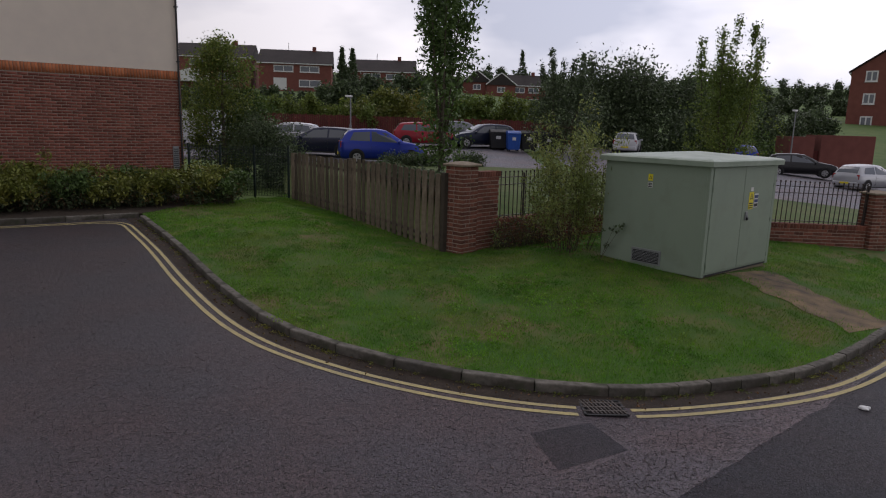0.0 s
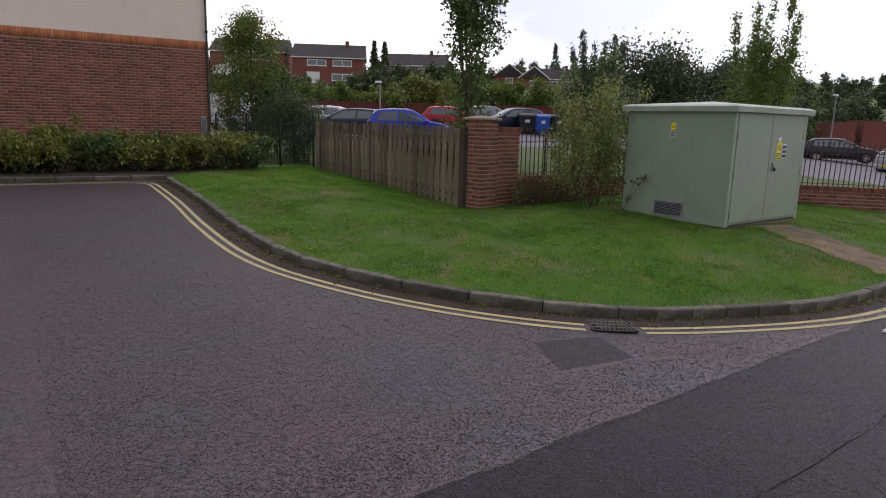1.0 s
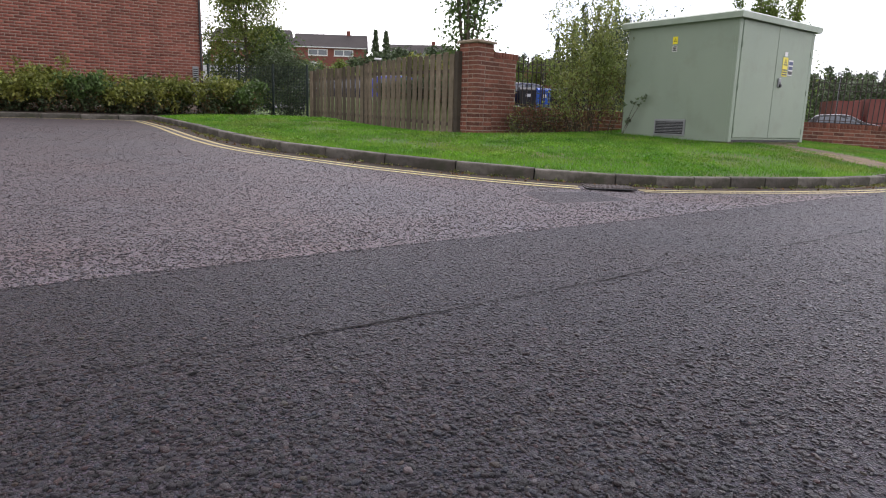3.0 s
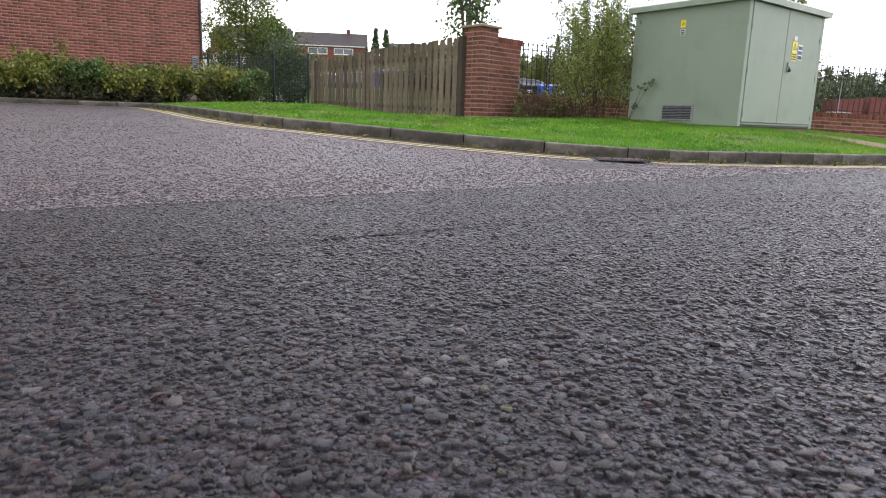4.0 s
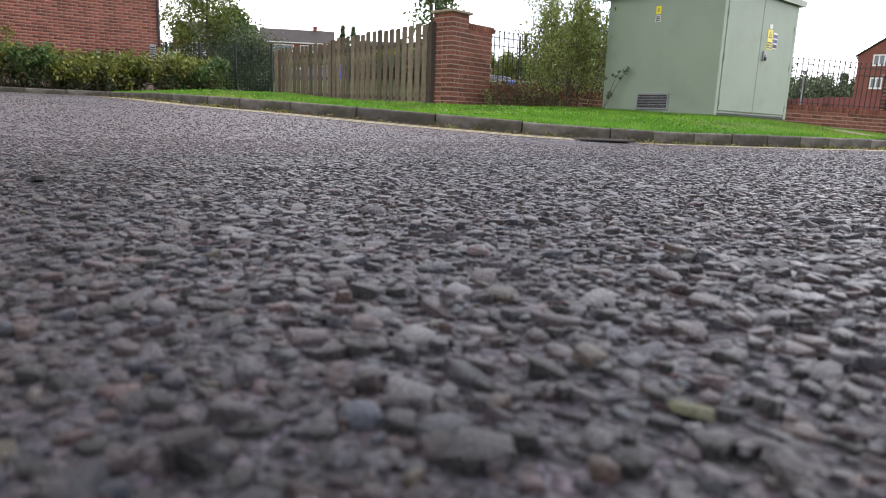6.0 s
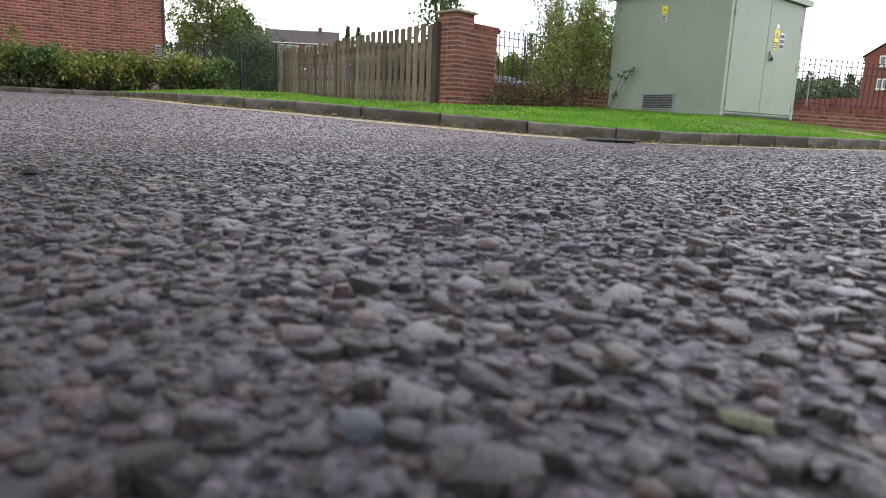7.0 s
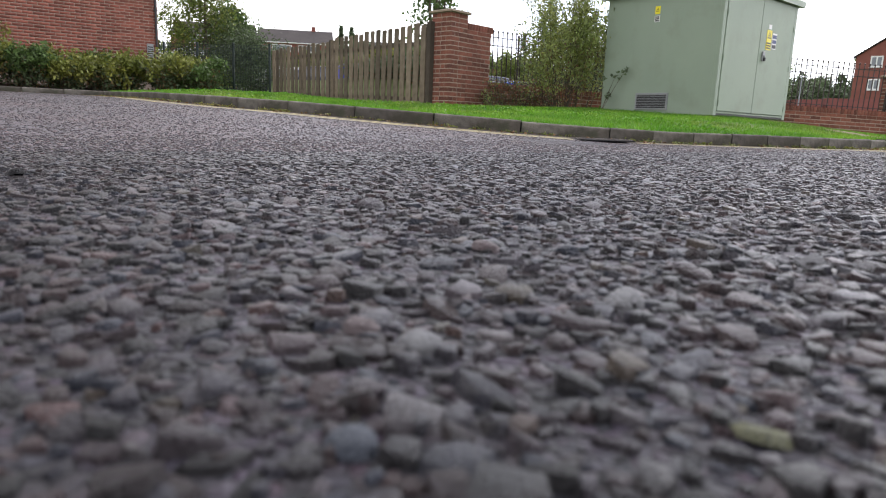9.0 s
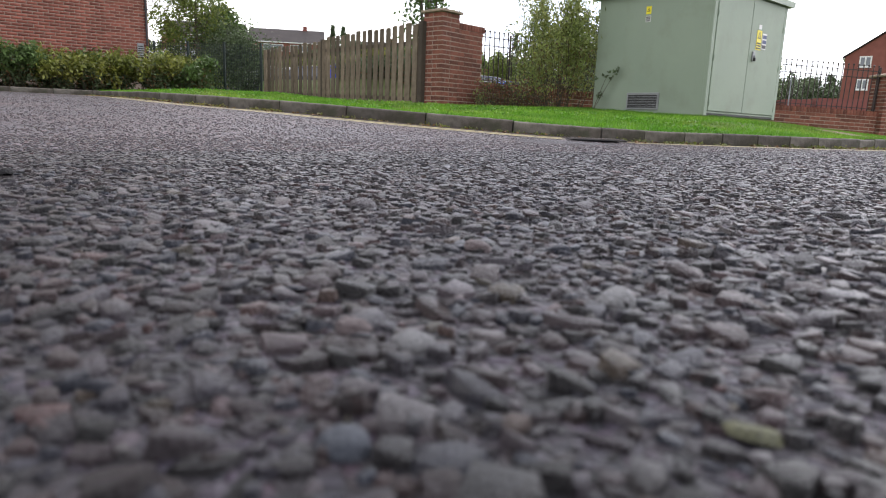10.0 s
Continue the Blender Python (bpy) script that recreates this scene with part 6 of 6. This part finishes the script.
# ---- grass blades ----
def grass():
    rng = np.random.default_rng(41)
    me = _verge.data
    n = len(me.polygons)
    area = np.zeros(n); me.polygons.foreach_get("area", area)
    cent = np.array([[v for i in p.vertices for v in me.vertices[i].co] for p in me.polygons]).reshape(n, 4, 3)
    mid = cent.mean(1)
    area *= ((mid[:, 0] < 19) & (mid[:, 1] > 2.5))
    count = 260000
    f = rng.choice(n, count, p=area / area.sum())
    u, w = rng.random((count, 1)), rng.random((count, 1))
    q = cent[f]
    p = q[:, 0] * (1 - u) * (1 - w) + q[:, 1] * u * (1 - w) + q[:, 2] * u * w + q[:, 3] * (1 - u) * w
    keep = ~((p[:, 0] > 11.6) & (p[:, 0] < 14.55) & (p[:, 1] > 6.45) & (p[:, 1] < 8.9))
    pa = np.array(_path)[:, None, :2]
    keep &= (np.hypot(pa[:, :, 0] - p[None, :, 0] - 0.0, pa[:, :, 1] - p[None, :, 1]).min(0) > rng.uniform(0.15, 0.95, count))
    thin = np.array([noise.noise((q[0] * 0.9, q[1] * 0.9, 2.0)) + 0.6 * noise.noise((q[0] * 2.7, q[1] * 2.7, 5.0)) for q in p])
    keep &= rng.random(count) < np.clip(0.9 - 1.3 * thin, 0.22, 1.0)
    p = p[keep]; count = len(p)
    a = rng.uniform(0, math.tau, count)
    h = rng.uniform(0.018, 0.052, count) * np.where(rng.random(count) < 0.06, 1.5, 1.0)
    wd = rng.uniform(0.003, 0.0065, count)
    d = np.stack([np.cos(a), np.sin(a), 0 * a], 1)
    lean = rng.normal(0, 0.45, (count, 2)) * h[:, None]
    tip = p + np.c_[lean, h]
    v = np.stack([p - d * wd[:, None], p + d * wd[:, None], tip], 1)
    ob = new("grass", arrays("grass", v.reshape(-1, 3), np.arange(count * 3).reshape(-1, 3), M_GRASS))
    tagged(ob, "short bright green mown grass blades", "grass", kind="stuff")


grass()


# ---- chippings in the road ----
def flakes(name, x, y, rad, hgt, material, label, rng, k=5, tilt=0.15, lift=0.0):
    """Flat-topped broken stones: a ragged foot, a smaller tilted top, no two alike."""
    n = len(x)
    ang = np.sort(rng.uniform(0, math.tau / k, (n, k)) * 0.9 + np.arange(k) * math.tau / k, axis=1) + rng.uniform(0, math.tau, (n, 1))
    rr = rad[:, None] * rng.uniform(0.75, 1.2, (n, k))
    st = rng.uniform(0.78, 1.3, n)[:, None]
    th = rng.uniform(0, math.pi, n)[:, None]
    ex, ey = np.cos(ang) * rr * st, np.sin(ang) * rr / st
    ox, oy = ex * np.cos(th) - ey * np.sin(th), ex * np.sin(th) + ey * np.cos(th)
    z0 = np.interp(y, ROAD_Y, ROAD_Z) + lift
    tl = rng.normal(0, tilt, (n, 2))
    V = np.zeros((n, 2 * k, 3))
    V[:, :k, 0], V[:, :k, 1], V[:, :k, 2] = x[:, None] + ox, y[:, None] + oy, (z0 - 0.002)[:, None]
    s = rng.uniform(0.70, 0.97, (n, k))
    V[:, k:, 0], V[:, k:, 1] = x[:, None] + ox * s, y[:, None] + oy * s
    V[:, k:, 2] = (z0 + hgt)[:, None] * 1.0 + ox * s * tl[:, :1] + oy * s * tl[:, 1:] + rng.normal(0, 0.05, (n, k)) * rad[:, None]
    tri = [(k, k + i, k + i + 1) for i in range(1, k - 1)]
    for i in range(k):
        j = (i + 1) % k
        tri += [(i, j, k + j), (i, k + j, k + i)]
    F = (np.arange(n)[:, None, None] * (2 * k) + np.array(tri)[None]).reshape(-1, 3)
    ob = new(name, arrays(name, V.reshape(-1, 3), F, material))
    return tagged(ob, label, name.split("_")[-1], kind="stuff")


def chippings():
    """Surface dressing: angular chippings bedded in the binder, over the stretch of road before the camera's end."""
    rng = np.random.default_rng(77)
    pitch = 0.0082
    gx, gy = np.meshgrid(np.arange(-1.6, 4.2, pitch), np.arange(-0.5, 2.85, pitch))
    p = np.c_[gx.ravel(), gy.ravel()] + rng.uniform(-0.6, 0.6, (gx.size, 2)) * pitch
    r = p - (0.3, 0.35)
    ahead, across = r @ (0.646, 0.763), r @ (0.763, -0.646)
    fade = np.clip((0.42 + 1.02 * ahead - np.abs(across)) / (0.12 + 0.25 * ahead), 0, 1) * np.clip((3.6 - ahead) / 2.6, 0, 1)
    keep = (ahead > 0.02) & (rng.random(len(p)) < 0.92 * fade) & (p[:, 1] < 2.84)
    p = p[keep]
    n = len(p)
    rad = np.exp(rng.normal(-5.52, 0.45, n)).clip(0.0015, 0.012)
    low = np.clip(1.05 - 0.40 * (r[keep] @ (0.646, 0.763)), 0.45, 1.0)
    hgt = ((rad * rng.uniform(0.08, 0.70, n)).clip(0, 0.0046) + rng.normal(0, 0.0008, n)) * low
    flakes("road_chippings", p[:, 0], p[:, 1], rad, hgt, M_CHIP, "grey angular stone chippings bedded in the tarmac", rng)


def domes(x, y, rad, hgt, rng, k=8):
    """Worn stones with rounded shoulders, each its own shape."""
    n = len(x)
    ang = np.arange(k) * math.tau / k + rng.uniform(-0.25, 0.25, (n, k)) + rng.uniform(0, math.tau, (n, 1))
    rr = rad[:, None] * rng.uniform(0.78, 1.15, (n, k))
    st, th = rng.uniform(0.75, 1.3, n)[:, None], rng.uniform(0, math.pi, n)[:, None]
    ex, ey = np.cos(ang) * rr * st, np.sin(ang) * rr / st
    ox, oy = ex * np.cos(th) - ey * np.sin(th), ex * np.sin(th) + ey * np.cos(th)
    z0, tl = np.interp(y, ROAD_Y, ROAD_Z), rng.normal(0, 0.16, (n, 2))
    V = np.zeros((n, 3 * k + 1, 3))
    for r, (s, h) in enumerate(((1.0, -0.3), (0.9, 0.55), (0.55, 0.93))):
        w = s * rng.uniform(0.92, 1.08, (n, k))
        V[:, r * k:(r + 1) * k, 0], V[:, r * k:(r + 1) * k, 1] = x[:, None] + ox * w, y[:, None] + oy * w
        V[:, r * k:(r + 1) * k, 2] = (z0 + hgt * h)[:, None] + (ox * w * tl[:, :1] + oy * w * tl[:, 1:]) + rng.normal(0, 0.07, (n, k)) * hgt[:, None]
    V[:, -1] = np.c_[x, y, z0 + hgt]
    tri = []
    for i in range(k):
        j = (i + 1) % k
        for r in (0, k):
            tri += [(r + i, r + j, r + k + j), (r + i, r + k + j, r + k + i)]
        tri.append((2 * k + i, 2 * k + j, 3 * k))
    return V.reshape(-1, 3), (np.arange(n)[:, None, None] * (3 * k + 1) + np.array(tri)[None]).reshape(-1, 3)


def pebbles():
    """Larger worn stones proud of the dressing, thickest where the road is most ravelled."""
    rng = np.random.default_rng(83)
    n = 1500
    ahead = 0.05 + 1.5 * rng.random(n) ** 1.3
    across = (rng.random(n) * 2 - 1) * (0.10 + 0.75 * ahead)
    x, y = 0.37 + 0.646 * ahead + 0.763 * across, 0.40 + 0.763 * ahead - 0.646 * across
    rad = np.exp(rng.normal(-5.1, 0.34, n)).clip(0.003, 0.0125) * np.clip(0.6 + 0.9 * ahead, 0.65, 1.0)
    me = arrays("road_pebbles", *domes(x, y, rad, rad * rng.uniform(0.2, 0.6, n), rng), M_CHIP)
    tagged(new("road_pebbles", me), "rounded grey, brown and bluish stones proud of the tarmac", "pebbles", kind="stuff")
    # a few that stand out by colour or size
    for px, py, r, h, mt, lb in ((0.567, 0.488, 0.0098, 0.0032, M_LICHEN, "pale yellow-green lichened stone in the tarmac"), (0.696, 0.735, 0.012, 0.006, M_PINK, "flat pale pinkish stone in the tarmac"),
                                 (0.652, 0.595, 0.0125, 0.006, M_PALE, "pale grey angular stone in the tarmac"), (0.527, 0.629, 0.007, 0.006, M_PINK, "small pinkish stone in the tarmac"),
                                 (0.534, 0.60, 0.0095, 0.006, M_PALE, "pale grey stone in the tarmac"), (0.472, 0.549, 0.0075, 0.006, M_BLUE, "bluish stone in the tarmac")):
        v, f = domes(np.array([px]), np.array([py]), np.array([r]), np.array([h]), rng, 10)
        tagged(new("stone", arrays("stone", v, f, mt)), lb, "stone", "stones in the road")


def chip_material(name, tone, warm, spread=1.0):
    m = mat(name, tuple(0.026 * tone * w for w in warm), tuple(0.062 * tone * w for w in warm), 260, 0.38, bump=0.6, bscale=600, spec=0.38)
    n, l = m.node_tree.nodes, m.node_tree.links
    p = n["Principled BSDF"]
    base = p.inputs['Base Color'].links[0].from_socket
    isl, ramp = n.new("ShaderNodeNewGeometry"), n.new("ShaderNodeValToRGB")
    e = ramp.color_ramp.elements
    e[0].position, e[0].color = 0.0, (0.10, 0.10, 0.12, 1)
    e[1].position, e[1].color = 1.0, (4.2, 4.0, 3.6, 1)
    for pos, col in ((0.20, (0.34, 0.30, 0.34, 1)), (0.36, (1.00, 0.56, 0.50, 1)), (0.48, (0.44, 0.66, 1.02, 1)), (0.60, (0.95, 0.86, 1.02, 1)), (0.72, (1.65, 0.98, 0.86, 1)), (0.82, (0.88, 1.22, 1.62, 1)), (0.90, (2.1, 1.85, 1.95, 1)), (0.945, (2.6, 1.4, 1.25, 1)), (0.97, (2.1, 2.0, 1.2, 1)), (0.985, (2.8, 2.8, 2.8, 1))):
        q = e.new(pos); q.color = col
    for q in e:
        q.color = [max(0.05, 1 + (c - 1) * spread) for c in q.color[:3]] + [1]
    mul = n.new("ShaderNodeMix"); mul.data_type = 'RGBA'; mul.blend_type = 'MULTIPLY'; mul.inputs['Factor'].default_value = 1.0
    mul.clamp_result = False
    l.new(isl.outputs['Random Per Island'], ramp.inputs['Fac'])
    l.new(base, mul.inputs['A']); l.new(ramp.outputs['Color'], mul.inputs['B']); l.new(mul.outputs['Result'], p.inputs['Base Color'])
    return m


def coarse_grit(side, count, seed, material, label):
    """Stones that stand out of the tarmac further off, on the road or on the side road."""
    rng = np.random.default_rng(seed)
    n = count
    ahead = 0.9 + (11.5 if side else 6.5) * rng.random(n) ** 1.3
    across = (rng.random(n) * 2 - 1) * (0.5 + 0.74 * ahead)
    x, y = 0.3 + 0.646 * ahead + 0.763 * across, 0.35 + 0.763 * ahead - 0.646 * across
    kx = np.interp(y, np.array(_ky), np.array(_kx))
    if side:
        ok = (y < 19.4) & (y > 2.80) & (rng.random(n) < np.clip(1.15 - (y - 3) / 7, 0.25, 1)) & ((y < 3.2) | (x < kx - 0.62)) & ~((x > 4.5) & (x < 5.24) & (y > 3.64) & (y < 4.44))
    else:
        ok = (y > -1.5) & (y < 2.82) & (rng.random(n) < np.clip((ahead - 0.9) / 2.4, 0, 1))
    x, y, ahead = x[ok], y[ok], ahead[ok]
    n = len(x)
    rad = (np.exp(rng.normal(-5.35, 0.33, n)) * (1 + 0.10 * ahead)).clip(0, 0.009 + 0.0012 * ahead)
    flakes("side_road_grit" if side else "road_grit", x, y, rad, rad * (rng.uniform(0.04, 0.22, n) if side else rng.uniform(0.03, 0.17, n)), material, label, rng, k=4, tilt=0.12, lift=0.002 + 0.002 * (y < 3.6) if side else 0.0)


def clover():
    """Broad-leaved weeds in loose patches in the turf."""
    rng = np.random.default_rng(43)
    cs = []
    for k in range(70):
        u = rng.integers(4, len(KERB) - 4)
        d = rng.uniform(0.3, 4.5)
        p = offset(KERB, d)[u]
        if 4 < p[0] < 11.2 and 3.6 < p[1] < 18 and p[0] < 8.5 + 0.1 * p[1]:
            for j in range(14):
                x, y = p[0] + rng.normal(0, 0.22), p[1] + rng.normal(0, 0.22)
                cs.append((x, y, verge_z(x, y) + 0.035))
    me = leaf_cloud("clover", cs, 0.05, 8000, 0.034, M_GRASS, rng, 0.0, squash=(1, 1, 0.25), narrow=0.8)
    tagged(new("clover", me), "low broad-leaved clover patches in the grass", "weeds", kind="stuff")


M_CHIP = chip_material("stone_chipping", 0.39, (1.06, 0.95, 1.06), 1.08)
M_LICHEN = mat("lichened_stone", (0.15, 0.15, 0.085), (0.05, 0.052, 0.036), 420, 0.8, bump=0.5, bscale=500)
M_PINK = mat("pink_stone", (0.11, 0.085, 0.085), (0.075, 0.06, 0.062), 200, 0.6, bump=0.5, bscale=500)
M_PALE = mat("pale_stone", (0.13, 0.13, 0.13), (0.08, 0.08, 0.085), 200, 0.6, bump=0.5, bscale=500)
M_BLUE = mat("bluish_stone", (0.045, 0.052, 0.066), (0.03, 0.036, 0.048), 200, 0.55, bump=0.5, bscale=500)
M_CHIP_SIDE = chip_material("worn_stone_chipping", 1.35, (1.10, 0.96, 1.0), 0.5)
chippings()
pebbles()
coarse_grit(False, 110000, 78, M_CHIP, "grey stone grit standing out of the tarmac")
coarse_grit(True, 110000, 79, M_CHIP_SIDE, "pale worn stone grit in the side road")
clover()


def kerb_weeds():
    """Moss, weeds and fallen leaves in the angle of kerb and channel."""
    rng = np.random.default_rng(91)
    foot = [p for p in offset(KERB, -0.03)]
    cs = []
    for k in range(110):
        x, y = foot[rng.integers(2, len(foot) - 2)]
        cs += [(x + rng.normal(0, 0.05), y + rng.normal(0, 0.05), road_z(x, y) + 0.012) for _ in range(rng.integers(2, 9))]
    tagged(new("kerb_weeds", leaf_cloud("kerb_weeds", cs, 0.018, 5200, 0.026, M_LEAF_H, rng, 0.0, squash=(1.6, 1.6, 0.5), narrow=0.5)), "small weeds and moss along the foot of the kerb", "weeds", kind="stuff")
    far = offset(KERB, -0.15)
    cs = []
    for k in range(420):
        x, y = far[rng.integers(2, len(far) - 2)]
        cs.append((x + rng.normal(0, 0.09), y + rng.normal(0, 0.09), road_z(x, y) + 0.012))
    tagged(new("fallen_leaves", leaf_cloud("fallen_leaves", cs, 0.012, 620, 0.035, M_LEAF_R, rng, 0.0, squash=(1, 1, 0.2), narrow=0.6)), "dry brown leaf litter in the channel", "leaf litter", kind="stuff")


kerb_weeds()


def litter():
    """A crumpled scrap of pale paper on the road."""
    s = thing("paper_scrap", (8.36, 2.48, road_z(8.36, 2.48)), "small crumpled scrap of white paper on the road", "litter")
    bm = bmesh.new()
    bmesh.ops.create_icosphere(bm, subdivisions=2, radius=0.085)
    for v in bm.verts:
        v.co *= 0.75 + 0.5 * noise.noise(v.co * 40)
        v.co.z = v.co.z * 0.35 + 0.018
    part("paper", bm, M_SIGN_W, s)


litter()


# ---- plan units to metres ----
for ob in list(scene.objects):
    if not ob.parent and ob.type in ('MESH', 'EMPTY'):
        ob.matrix_basis = Matrix.Scale(SCALE, 4) @ ob.matrix_basis
